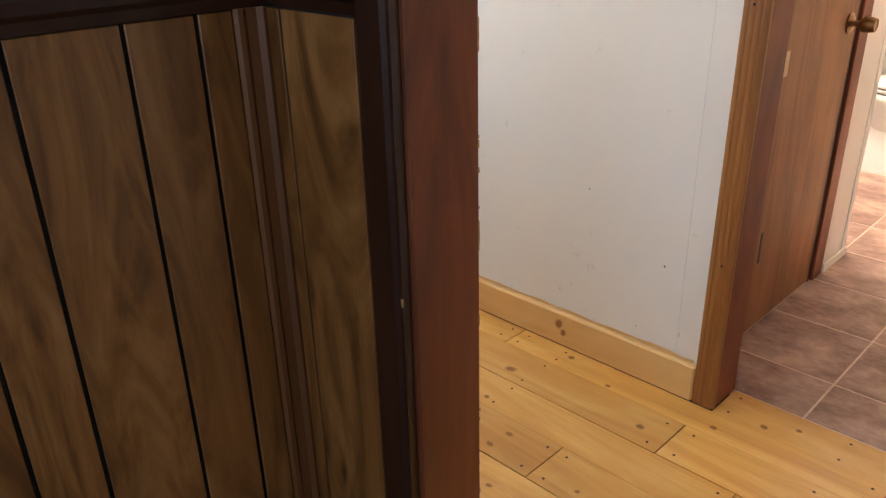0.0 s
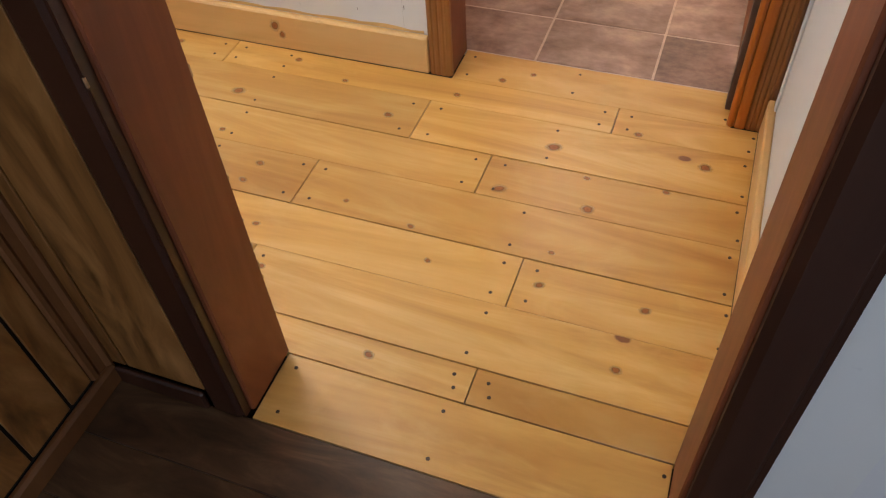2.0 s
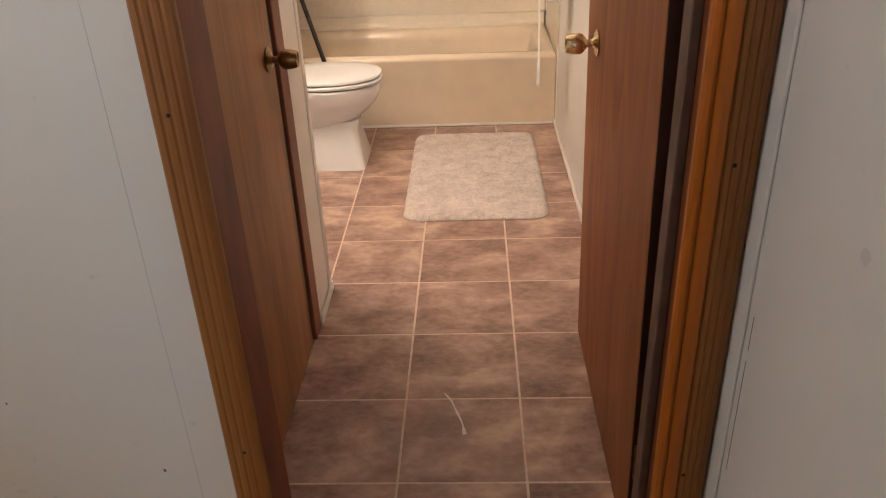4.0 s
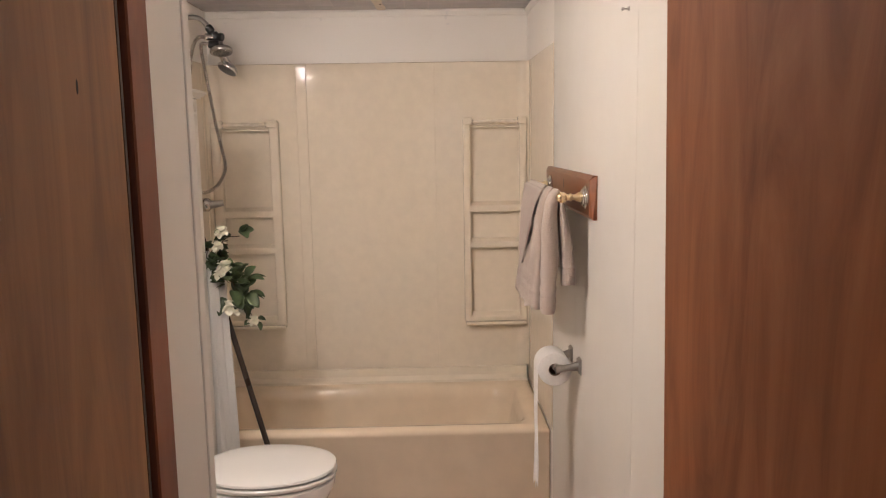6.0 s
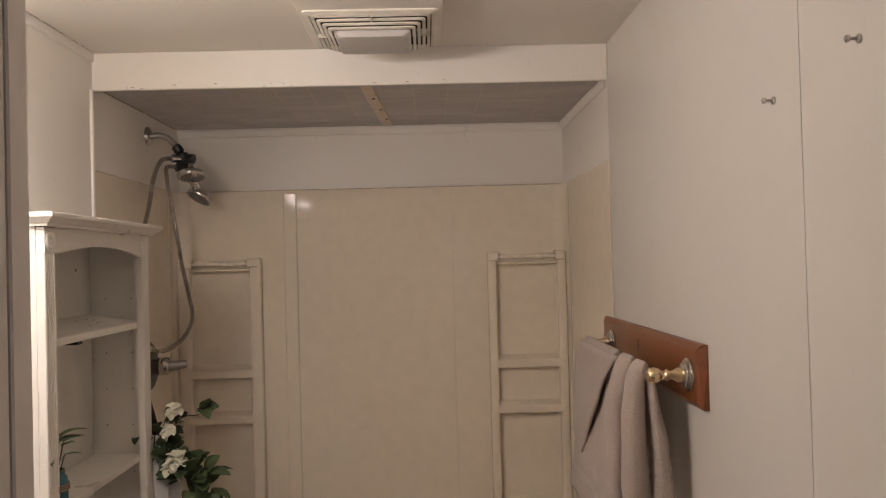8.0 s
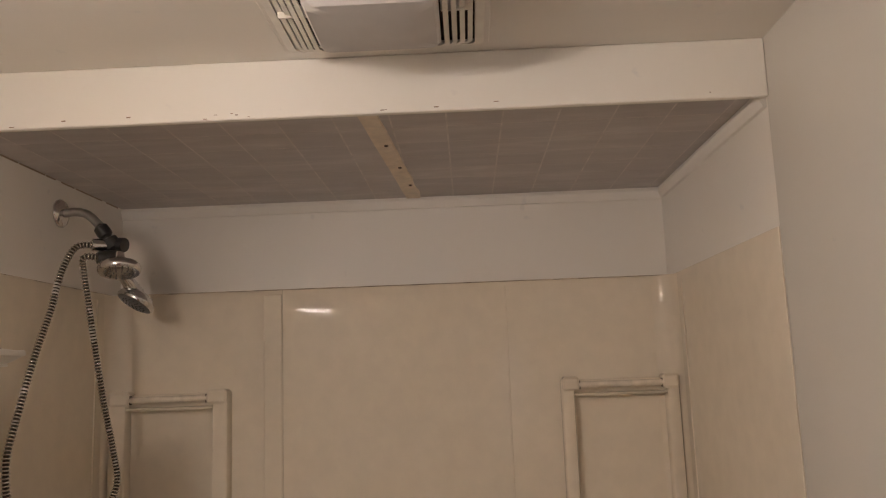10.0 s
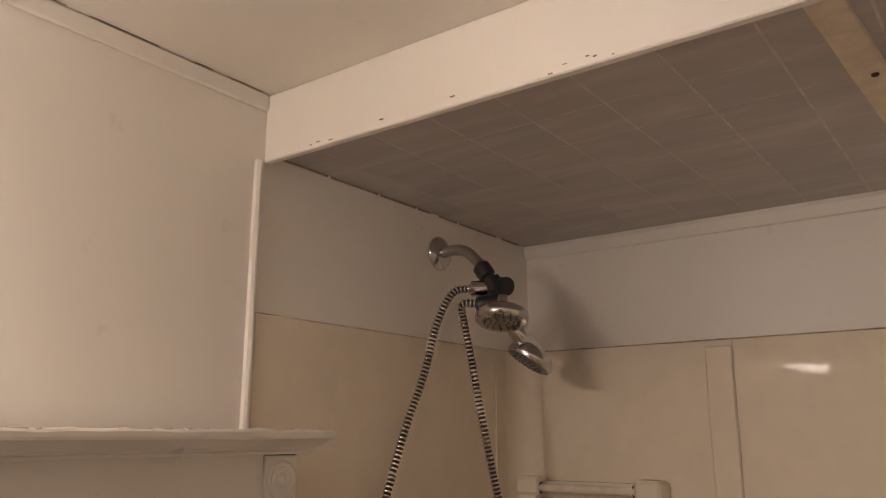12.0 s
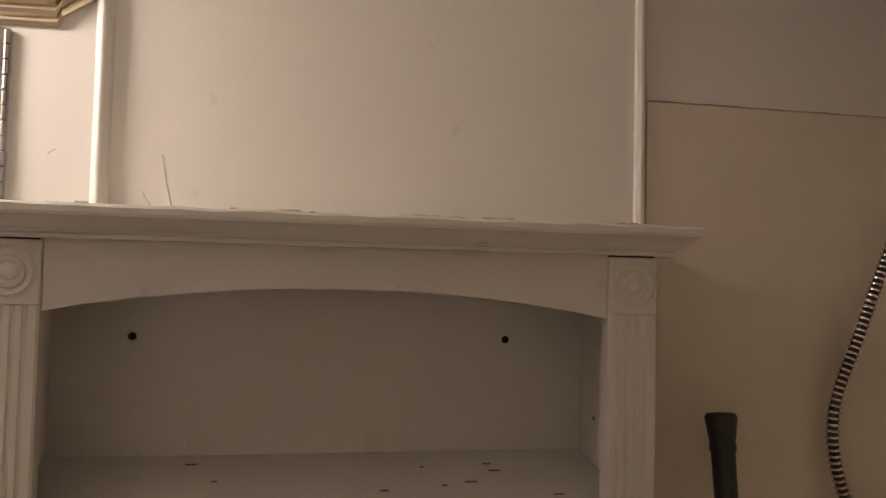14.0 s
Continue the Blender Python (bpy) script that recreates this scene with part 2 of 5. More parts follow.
def cloth(name, colour, scale=420):
    m, n, l, b = material(name, 0.95)
    v = coords(n, l)
    f = noise_of(n, l, v, scale, 3, 0.7)
    big = noise_of(n, l, v, 12, 4)
    c = ramp(n, l, f, [(0.3, tuple(k * 0.72 for k in colour)), (0.7, colour)])
    l.new(mix(n, l, big, c, tuple(k * 0.86 for k in colour)), b.inputs["Base Color"])
    b.inputs["Sheen Weight"].default_value = 0.3
    bump(n, l, b, f, 0.9, 0.003)
    return m


TILE = vinyl_tile()
SOFFIT = soffit_tile()
SOFFIT_LINE = plain("pale grout line", (0.60, 0.555, 0.53), 0.6, 0, 0.15, 30)
TOWEL = cloth("taupe terry cloth", (0.47, 0.385, 0.335), 230)


def pile():
    """Shaggy mat pile: tufts, matted darker patches and pale tips."""
    m, n, l, b = material("blush bath mat pile", 0.95)
    v = coords(n, l)
    tuft = noise_of(n, l, v, 75, 4, 0.7)
    patch = noise_of(n, l, v, 17, 5, 0.65, 0.6)
    c = ramp(n, l, patch, [(0.35, (0.57, 0.48, 0.435)), (0.52, (0.71, 0.61, 0.56)), (0.7, (0.81, 0.71, 0.66))])
    c = mix(n, l, ramp(n, l, tuft, [(0.35, (1, 1, 1)), (0.6, (0, 0, 0))]), c, mix(n, l, 1.0, c, (0.80, 0.775, 0.75), "MULTIPLY"))
    l.new(c, b.inputs["Base Color"])
    b.inputs["Sheen Weight"].default_value = 0.2
    bump(n, l, b, tuft, 1.0, 0.008)
    return m


MAT = pile()
# darker than BATH_PAINT to offset the bulbs' direct light on the east wall
PANEL_PAINT = paint("wall panel toned down for bulb light", (0.63, 0.605, 0.57), 0.4, 0.06)
CHROME_BRIGHT = plain("bright chrome rib", (0.66, 0.62, 0.57), 0.24, 1.0, 0.15, 60, 0.05)
LINEN = cloth("white cloth", (0.80, 0.79, 0.77), 300)

m_, n_, l_, b_ = material("mirror glass", 0.02, 1.0)
b_.inputs["Base Color"].default_value = (0.85, 0.86, 0.86, 1)
MIRROR = m_
m_, n_, l_, b_ = material("lit frosted bulb", 0.3)
b_.inputs["Base Color"].default_value = (0.9, 0.85, 0.75, 1)
b_.inputs["Emission Color"].default_value, b_.inputs["Emission Strength"].default_value = (1.0, 0.845, 0.725, 1), BULB
GLOW = m_
m_, n_, l_, b_ = material("lit milk glass", 0.3)
b_.inputs["Base Color"].default_value = (0.9, 0.88, 0.84, 1)
b_.inputs["Emission Color"].default_value, b_.inputs["Emission Strength"].default_value = (1.0, 0.85, 0.72, 1), HALL_BULB
MILK = m_

m_, n_, l_, b_ = material("clear window glass", 0.02)
b_.inputs["Transmission Weight"].default_value = 1.0
PANE = m_

# ---- building helpers ----


def root_of(ob):
    while ob.parent:
        ob = ob.parent
    return ob


def link_bm(name, bm, mat, smooth=False, at=(0, 0, 0)):
    bmesh.ops.translate(bm, verts=bm.verts, vec=[-c for c in at])
    bmesh.ops.recalc_face_normals(bm, faces=bm.faces)
    me = bpy.data.meshes.new(name)
    if smooth:
        for f in bm.faces:
            f.smooth = True
        for e in bm.edges:
            if len(e.link_faces) == 2 and e.calc_face_angle(0) > radians(42):
                e.smooth = False
    bm.to_mesh(me)
    bm.free()
    for k in mat if isinstance(mat, (list, tuple)) else [mat]:
        me.materials.append(k)
    return new(name, me)


def thing(name, at, label, category, group=""):
    ob = new(name)
    ob.location = at
    ob.empty_display_size = 0.1
    return tagged(ob, label, category, group)


def part(name, bm, mat, parent, label="", smooth=False):
    at = root_of(parent).location
    ob = link_bm(name, bm, mat, smooth, at)
    ob.parent = parent
    return tagged(ob, label) if label else ob


def structure(name, bm, mat, label="", smooth=False):
    return tagged(link_bm(name, bm, mat, smooth), label, kind="structure")


def box(bm, lo, hi, bevel=0.0, turn=None, seg=1):
    """A box from corner to corner; turn: a matrix applied about its middle."""
    lo, hi = Vector(lo), Vector(hi)
    r = bmesh.ops.create_cube(bm, size=1.0)
    vs = r["verts"]
    mid = (lo + hi) / 2
    for v in vs:
        v.co = Vector(a * b for a, b in zip(v.co, hi - lo))
    if bevel:
        es = list({e for v in vs for e in v.link_edges})
        out = bmesh.ops.bevel(bm, geom=es, offset=bevel, segments=seg, affect="EDGES", profile=0.6, clamp_overlap=True)
        vs = list({v for f in out["faces"] for v in f.verts} | {v for v in vs if v.is_valid})
    for v in vs:
        v.co = (turn @ v.co if turn else v.co) + mid
    return vs


def lathe(bm, prof, m, seg=24, cap=True):
    """Turns (radius, height) pairs round the local z axis of the matrix m."""
    rings = []
    for r, z in prof:
        rings.append([bm.verts.new(m @ Vector((r * math.cos(a), r * math.sin(a), z))) for a in [2 * math.pi * i / seg for i in range(seg)]])
    for a, b in zip(rings, rings[1:]):
        for i in range(seg):
            bm.faces.new((a[i], a[(i + 1) % seg], b[(i + 1) % seg], b[i]))
    if cap:
        bm.faces.new(rings[0])
        bm.faces.new(rings[-1])


def tube(bm, pts, radius, seg=10, cap=True):
    """A round tube along points; radius: one number or a function of 0..1."""
    pts = [Vector(p) for p in pts]
    side, rings = None, []
    for i, p in enumerate(pts):
        d = (pts[min(i + 1, len(pts) - 1)] - pts[max(i - 1, 0)]).normalized()
        if side is None:
            side = d.orthogonal().normalized()
        side = (side - d * side.dot(d)).normalized()
        up = d.cross(side)
        r = radius(i / (len(pts) - 1)) if callable(radius) else radius
        rings.append([bm.verts.new(p + (side * math.cos(a) + up * math.sin(a)) * r) for a in [2 * math.pi * k / seg for k in range(seg)]])
    for a, b in zip(rings, rings[1:]):
        for k in range(seg):
            bm.faces.new((a[k], a[(k + 1) % seg], b[(k + 1) % seg], b[k]))
    if cap:
        bm.faces.new(rings[0])
        bm.faces.new(rings[-1])


def spline(pts, n=12):
    """Points of a Catmull-Rom curve through pts."""
    p = [Vector(a) for a in pts]
    p = [2 * p[0] - p[1]] + p + [2 * p[-1] - p[-2]]
    out = []
    for i in range(1, len(p) - 2):
        a, b, c, d = p[i - 1:i + 3]
        for k in range(n):
            t = k / n
            out.append(0.5 * (2 * b + (c - a) * t + (2 * a - 5 * b + 4 * c - d) * t * t + (3 * b - a - 3 * c + d) * t ** 3))
    return out + [p[-2]]


def prism(bm, outline, a, b, to3):
    """Pushes a 2D outline from a to b along the third axis; to3(u, v, w) gives the place."""
    A = [bm.verts.new(to3(u, v, a)) for u, v in outline]
    B = [bm.verts.new(to3(u, v, b)) for u, v in outline]
    k = len(outline)
    for i in range(k):
        bm.faces.new((A[i], A[(i + 1) % k], B[(i + 1) % k], B[i]))
    bm.faces.new(A)
    bm.faces.new(B)


def lattice(bm, xs, zs, solid, y0, y1, bevel=0.004):
    """A plate in the xz plane from y0 (front) to y1 with rectangular holes: solid(i, j) tells which cells are filled."""
    V = {}
    faces = []
    for i in range(len(xs) - 1):
        for j in range(len(zs) - 1):
            if solid(i, j):
                q = []
                for k in ((i, j), (i + 1, j), (i + 1, j + 1), (i, j + 1)):
                    if k not in V:
                        V[k] = bm.verts.new((xs[k[0]], y0, zs[k[1]]))
                    q.append(V[k])
                faces.append(bm.faces.new(q))
    out = bmesh.ops.extrude_face_region(bm, geom=faces)
    back = [g for g in out["geom"] if isinstance(g, bmesh.types.BMVert)]
    bmesh.ops.translate(bm, verts=back, vec=(0, y1 - y0, 0))
    bmesh.ops.recalc_face_normals(bm, faces=bm.faces)
    es = [e for e in bm.edges if len(e.link_faces) == 2 and e.calc_face_angle(0) > 1 and min(v.co.y for v in e.verts) < y0 + 1e-5]
    bmesh.ops.bevel(bm, geom=es, offset=bevel, segments=2, affect="EDGES", profile=0.5)


def B(*boxes, bevel=0.0):
    bm = bmesh.new()
    for lo, hi in boxes:
        box(bm, lo, hi, bevel)
    return bm


CEIL, XL, XR, BACK = 2.243, -0.59, 0.92, 3.28
HALL_N, HALL_S, ROOM_N, HALL_E = -0.290, -1.222, -1.352, 0.905

# ---- structure: hall ----
structure("wall_hall_north", B(((-1.72, HALL_N, 0), (0.055, -0.18, CEIL)), ((0.055, HALL_N, 2.08), (0.885, -0.18, CEIL)), ((0.885, HALL_N, 0), (0.9049, -0.18, CEIL))), HALL_PAINT, "white painted hall wall with small scuffs")
structure("wall_hall_east", B(((HALL_E, ROOM_N, 0), (1.02, -0.16, CEIL))), HALL_PAINT, "white painted hall wall")
structure("wall_hall_west", B(((-1.72, HALL_S, 0), (-1.62, HALL_N, 0.92)), ((-1.72, HALL_S, 1.98), (-1.62, HALL_N, CEIL)), ((-1.72, HALL_S, 0.92), (-1.62, -1.08, 1.98)), ((-1.72, -0.42, 0.92), (-1.62, HALL_N, 1.98))), HALL_PAINT, "white hall end wall with a window")
structure("wall_hall_south", B(((-1.72, ROOM_N, 0), (0.080, HALL_S, CEIL)), ((0.080, ROOM_N, 2.08), (0.850, HALL_S, CEIL)), ((0.850, ROOM_N, 0), (HALL_E, HALL_S, CEIL))), HALL_PAINT, "white wall with a doorway")
structure("ceiling_hall", B(((-1.72, ROOM_N, CEIL), (1.02, -0.161, CEIL + 0.08))), CEIL_PAINT)
structure("subfloor_hall", B(((-1.62, -1.3710, -0.06), (HALL_E, -0.180, -0.018))), GAP, "dark subfloor under pine planks")


def window(name, axis, at, lo, hi):
    """A plain sash window in a wall: frame, sash bars and pane; axis: the wall's normal."""
    w = thing(name, (0, 0, 0), "white framed sash window with clear glass", "window")
    w["kind"] = "structure"
    (u0, z0), (u1, z1) = lo, hi
    P = (lambda u, d, z: (at + d, u, z)) if axis == "x" else (lambda u, d, z: (u, at + d, z))

    def slab(name, u0, z0, u1, z1, d0, d1, mat):
        bm = bmesh.new()
        a, b = P(u0, d0, z0), P(u1, d1, z1)
        box(bm, [min(p, q) for p, q in zip(a, b)], [max(p, q) for p, q in zip(a, b)], 0.003)
        return part(name, bm, mat, w)
    slab("window_frame", u0, z0, u0 + 0.04, z1, -0.03, 0.03, WHITE_PL)
    slab("window_frame", u1 - 0.04, z0, u1, z1, -0.03, 0.03, WHITE_PL)
    slab("window_sill", u0 + 0.04, z0, u1 - 0.04, z0 + 0.04, -0.03, 0.03, WHITE_PL)
    slab("window_head", u0 + 0.04, z1 - 0.04, u1 - 0.04, z1, -0.03, 0.03, WHITE_PL)
    slab("pane", u0 + 0.0402, z0 + 0.0402, u1 - 0.0402, (z0 + z1) / 2 - 0.0152, -0.003, 0.001, PANE).visible_shadow = False
    slab("pane", u0 + 0.0402, (z0 + z1) / 2 + 0.0152, u1 - 0.0402, z1 - 0.0402, -0.003, 0.001, PANE).visible_shadow = False
    slab("sash_bar", u0 + 0.04, (z0 + z1) / 2 - 0.015, u1 - 0.04, (z0 + z1) / 2 + 0.015, -0.02, 0.02, WHITE_PL)


window("window_1", "x", -1.69, (-1.08, 0.92), (-0.42, 1.98))


def casing_profile(w):
    """A fluted casing: width w, proud 18 mm."""
    return [(0, 0), (0, 0.012), (0.004, 0.016), (w * 0.2, 0.018), (w * 0.26, 0.016), (w * 0.34, 0.018), (w * 0.44, 0.018), (w * 0.5, 0.016),
            (w * 0.58, 0.018), (w * 0.68, 0.018), (w * 0.74, 0.016), (w * 0.82, 0.017), (w - 0.004, 0.014), (w, 0.010), (w, 0)]


def casing_post(parent, name, x0, w, y, z1, mat):
    bm = bmesh.new()
    prism(bm, casing_profile(w), 0, z1, lambda u, v, z: (x0 + u, y - v, z))
    return part(name, bm, mat, parent)


# bathroom door frame: casings on the hall face, jambs through the wall
dframe = thing("door_frame", (0.47, HALL_N, 0), "stained oak casing and jamb round the bathroom doorway", "door frame")
dframe["kind"] = "structure"
casing_post(dframe, "casing", 0.049, 0.062, HALL_N - 0.002, 2.09, CASING)
casing_post(dframe, "casing", 0.853, 0.0495, HALL_N - 0.002, 2.09, CASING)
bm = bmesh.new()
prism(bm, [(0, 0), (0, 0.010), (0.004, 0.016), (0.010, 0.018), (0.015, 0.015), (0.017, 0.012), (0.019, 0.017), (0.028, 0.019), (0.038, 0.018), (0.0415, 0.015), (0.0415, 0)], 0, 2.09, lambda u, v, z: (0.811 + u, HALL_N - 0.002 - v, z))
part("casing_bead", bm, CASING_ORANGE, dframe, "bright orange varnished inner bead")
bm = bmesh.new()
prism(bm, casing_profile(0.062), 0.049, 0.901, lambda u, v, x: (x, HALL_N - 0.002 - v, 2.092 + u))
part("head_casing", bm, CASING, dframe)
part("jamb", B(((0.055, HALL_N, 0), (0.110, -0.180, 2.08)), bevel=0.002), JAMB, dframe)
part("jamb", B(((0.8165, HALL_N, 0), (0.885, -0.180, 2.08)), bevel=0.002), JAMB, dframe)
part("door_stop", B(((0.800, -0.250, 0.002), (0.8163, -0.205, 2.05)), bevel=0.002), plain("brown stained stop", (0.10, 0.052, 0.036), 0.5, 0, 0.3, 20), dframe)
part("head_jamb", B(((0.1105, HALL_N, 2.052), (0.8160, -0.180, 2.079)), bevel=0.002), JAMB, dframe)
bm = bmesh.new()
for x, z in ((0.075, 1.045), (0.083, 0.42), (0.868, 0.95), (0.86, 0.36), (0.07, 1.5)):
    lathe(bm, [(0.0035, 0), (0.002, 0.002)], pose(x, HALL_N - 0.0195, z, 90, 0, 0), 8)
part("nail_holes", bm, GAP, dframe)

bb = structure("baseboard_hall_north", B(((-1.62, HALL_N - 0.0235, 0), (0.0485, HALL_N - 0.001, 0.108)), bevel=0.004), PINE_TRIM, "varnished pine baseboard with knots")
structure("baseboard_hall_east", B(((0.886, HALL_S, 0), (0.9045, HALL_N - 0.022, 0.10)), bevel=0.004), PINE_TRIM_Y, "varnished pine baseboard")
structure("trim_corner_hall", B(((HALL_E - 0.0060, -0.3600, 0.101), (HALL_E - 0.0003, -0.3338, CEIL - 0.002)), bevel=0.002), HALL_PAINT, "white painted strip closing the corner beside the casing")
structure("trim_gap_hall", B(((0.9003, -1.02, 0.1001), (0.9047, -0.80, 0.1012))), GAP, "dark gap behind the loose baseboard")
# ragged paint edge just above the baseboard
bm = bmesh.new()
prev = None
for i in range(90):
    x = -1.55 + i * 0.0178
    top = 0.109 + 0.004 + 0.009 * abs(noise.noise((x * 7, 0, 0))) + 0.012 * max(0, noise.noise((x * 3.1, 4, 0)))
    pair = (bm.verts.new((x, HALL_N - 0.0012, 0.107)), bm.verts.new((x, HALL_N - 0.0012, top)))
    if prev:
        bm.faces.new((prev[0], pair[0], pair[1], prev[1]))
    prev = pair
stain = link_bm("paint_edge", bm, PINE_TRIM)
stain.parent = bb

# joints and cracks of the hall's wall panels
bm = bmesh.new()
box(bm, (-0.0216, HALL_N - 0.0005, 0.115), (-0.0208, HALL_N + 0.0005, CEIL - 0.01))
joint = link_bm("panel_joint", bm, plain("grey joint", (0.56, 0.55, 0.54), 0.7))
joint.parent = bpy.data.objects["wall_hall_north"]
bm = bmesh.new()
for z0, z1, dy in ((0.44, 0.66, 0.0), (0.68, 0.74, 0.0006), (1.2, 1.4, 0.0)):
    box(bm, (HALL_E - 0.0006, -0.3784 - dy, z0), (HALL_E + 0.0005, -0.3776 - dy, z1))
crack = link_bm("crack", bm, GAP)
crack.parent = bpy.data.objects["wall_hall_east"]

scuff_paint = plain("dark wall scuff", (0.16, 0.14, 0.13), 0.8)
for x, z, w, h in ((-0.416, 0.179, 0.0016, 0.009), (-0.149, 0.150, 0.0012, 0.007), (-0.017, 0.175, 0.0014, 0.012), (-0.33, 0.52, 0.003, 0.004), (-0.08, 0.36, 0.005, 0.006)):
    sc = link_bm("scuff", B(((x - w / 2, HALL_N - 0.0005, z - h / 2), (x + w / 2, HALL_N + 0.0005, z + h / 2))), scuff_paint)
    sc.parent = bpy.data.objects["wall_hall_north"]

# ---- structure: panelled room ----
pframe = thing("door_frame", (0.47, ROOM_N, 0), "dark brown casing and red-brown jamb of an open doorway", "door frame")
pframe["kind"] = "structure"
part("jamb", B(((0.080, ROOM_N - 0.004, 0.001), (0.098, HALL_S + 0.004, 2.06)), bevel=0.003), JAMB, pframe)
part("jamb", B(((0.832, ROOM_N - 0.004, 0.001), (0.850, HALL_S + 0.004, 2.06)), bevel=0.003), JAMB, pframe)
part("head_jamb", B(((0.080, ROOM_N - 0.004, 2.061), (0.850, HALL_S + 0.004, 2.079)), bevel=0.003), JAMB, pframe)
for x0, x1 in ((0.016, 0.0895), (0.8405, 0.914)):
    bm = bmesh.new()
    prism(bm, [(x0, 0), (x0, 0.012), (x0 + 0.012, 0.019), (x1 - 0.014, 0.021), (x1 - 0.008, 0.015), (x1, 0.017), (x1, 0)], 0.001, 2.14, lambda u, v, z: (u, ROOM_N - 0.0045 - v, z))
    part("casing", bm, JAMB_DARK, pframe)
part("head_casing", B(((0.090, ROOM_N - 0.024, 2.08), (0.840, ROOM_N - 0.0045, 2.14)), bevel=0.003), JAMB_DARK, pframe)

# worn arrises of the doorway: slivers of bare wood
chip_wood = plain("bare chipped wood", (0.50, 0.30, 0.15), 0.8, 0, 0.3, 60)
wear = random.Random(9)
bm = bmesh.new()
for i in range(26):
    z, L = wear.uniform(0.08, 1.5), wear.uniform(0.004, 0.03)
    x, y0 = ((0.0972, HALL_S + 0.0022) if i % 7 else (0.0892, ROOM_N - 0.0210))
    box(bm, (x - 0.0022, y0 - 0.0022, z), (x + 0.0012, y0 + 0.0016, z + L), 0.0006, Matrix.Rotation(wear.uniform(-0.15, 0.15), 3, "Z"))
part("chipped_edge", bm, chip_wood, pframe, "pale chips along the worn jamb edge")

structure("wall_room_west", B(((-0.32, -4.2, 0), (-0.206, ROOM_N, CEIL))), ROOM_PAINT, "white wall above wood panelling")
structure("wall_room_north", B(((HALL_E + 0.0003, ROOM_N + 0.0002, 0), (2.5, -1.24, CEIL))), ROOM_PAINT, "white painted wall beside the doorway")
structure("wall_room_south", B(((-0.32, -4.3, 0), (2.5, -4.2, 0.9)), ((-0.32, -4.3, 2.0), (2.5, -4.2, CEIL)), ((-0.32, -4.3, 0.9), (0.6, -4.2, 2.0)), ((1.6, -4.3, 0.9), (2.5, -4.2, 2.0))), ROOM_PAINT)
structure("wall_room_east", B(((2.4, -4.2, 0), (2.5, ROOM_N, CEIL))), ROOM_PAINT)
window("window_2", "y", -4.25, (0.6, 0.9), (1.6, 2.0))
structure("ceiling_room", B(((-0.32, -4.3, CEIL), (2.5, ROOM_N - 0.0005, CEIL + 0.08))), CEIL_PAINT)
sub = structure("subfloor_room", B(((-0.32, -4.3, -0.06), (2.5, -1.3712, -0.012))), GAP)

# wall panelling: boards of uneven width with dark grooves between
RAIL_Z = 1.135
rng = random.Random(5)
back = structure("panelling_west", B(((-0.2055, -4.2, 0.0), (-0.201, ROOM_N, RAIL_Z))), GROOVE, "dark grooves of walnut-print wall panelling")
y = -1.420
for w in [0.0525, 0.0985, 0.1415, 0.088, 0.19, 0.20, 0.09, 0.13, 0.2, 0.105, 0.17, 0.14, 0.2, 0.1, 0.16, 0.2, 0.12, 0.14, 0.1]:
    p = link_bm("panel", B(((0, -w / 2, 0.052), (0.006, w / 2, RAIL_Z - 0.002)), bevel=0.0012), PANEL)
    p.location = (-0.2008, y - w / 2, 0)
    p.parent = back
    y -= w + 0.0075
back = structure("panelling_north", B(((-0.2, ROOM_N - 0.012, 0.0), (0.0155, ROOM_N - 0.0005, RAIL_Z))), GROOVE, "dark grooves of walnut-print wall panelling")
for x0, x1 in ((-0.1985, -0.1535), (-0.1480, 0.0153)):
    p = link_bm("panel", B(((-(x1 - x0) / 2, -0.006, 0.052), ((x1 - x0) / 2, 0, RAIL_Z - 0.002)), bevel=0.0012), PANEL)
    p.location = ((x0 + x1) / 2, ROOM_N - 0.0122, 0)
    p.parent = back
bm = bmesh.new()
prism(bm, [(0, 0), (0.018, 0), (0.019, 0.006), (0.012, 0.014), (0.010, 0.030), (0.013, 0.036), (0.012, 0.044), (0.006, 0.048), (0, 0.0485)], 0.052, RAIL_Z, lambda u, v, z: (-0.1995 + u, ROOM_N - 0.0185 - v, z))
structure("trim_corner", bm, BROWN_TRIM, "brown wooden corner moulding")
bm = bmesh.new()
cap = [(0, 0), (0.010, 0), (0.014, 0.016), (0.024, 0.024), (0.026, 0.040), (0.020, 0.046), (0, 0.048)]
prism(bm, cap, -4.2, ROOM_N - 0.0005, lambda u, v, w: (-0.2 + u, w, RAIL_Z + v))
structure("trim_rail_west", bm, JAMB_DARK, "dark brown cap rail above the panelling")
bm = bmesh.new()
prism(bm, cap, -0.173, 0.0155, lambda u, v, w: (w, ROOM_N - 0.001 - u, RAIL_Z + v))
structure("trim_rail_north", bm, JAMB_DARK, "dark brown cap rail above the panelling")
structure("baseboard_room_west", B(((-0.1945, -4.2, 0.0), (-0.176, ROOM_N - 0.0185, 0.052)), bevel=0.006), BROWN_TRIM, "brown wooden base trim")
structure("baseboard_room_north", B(((-0.1755, ROOM_N - 0.030, 0.0), (0.0155, ROOM_N - 0.0185, 0.05)), bevel=0.004), JAMB_DARK, "dark base trim")

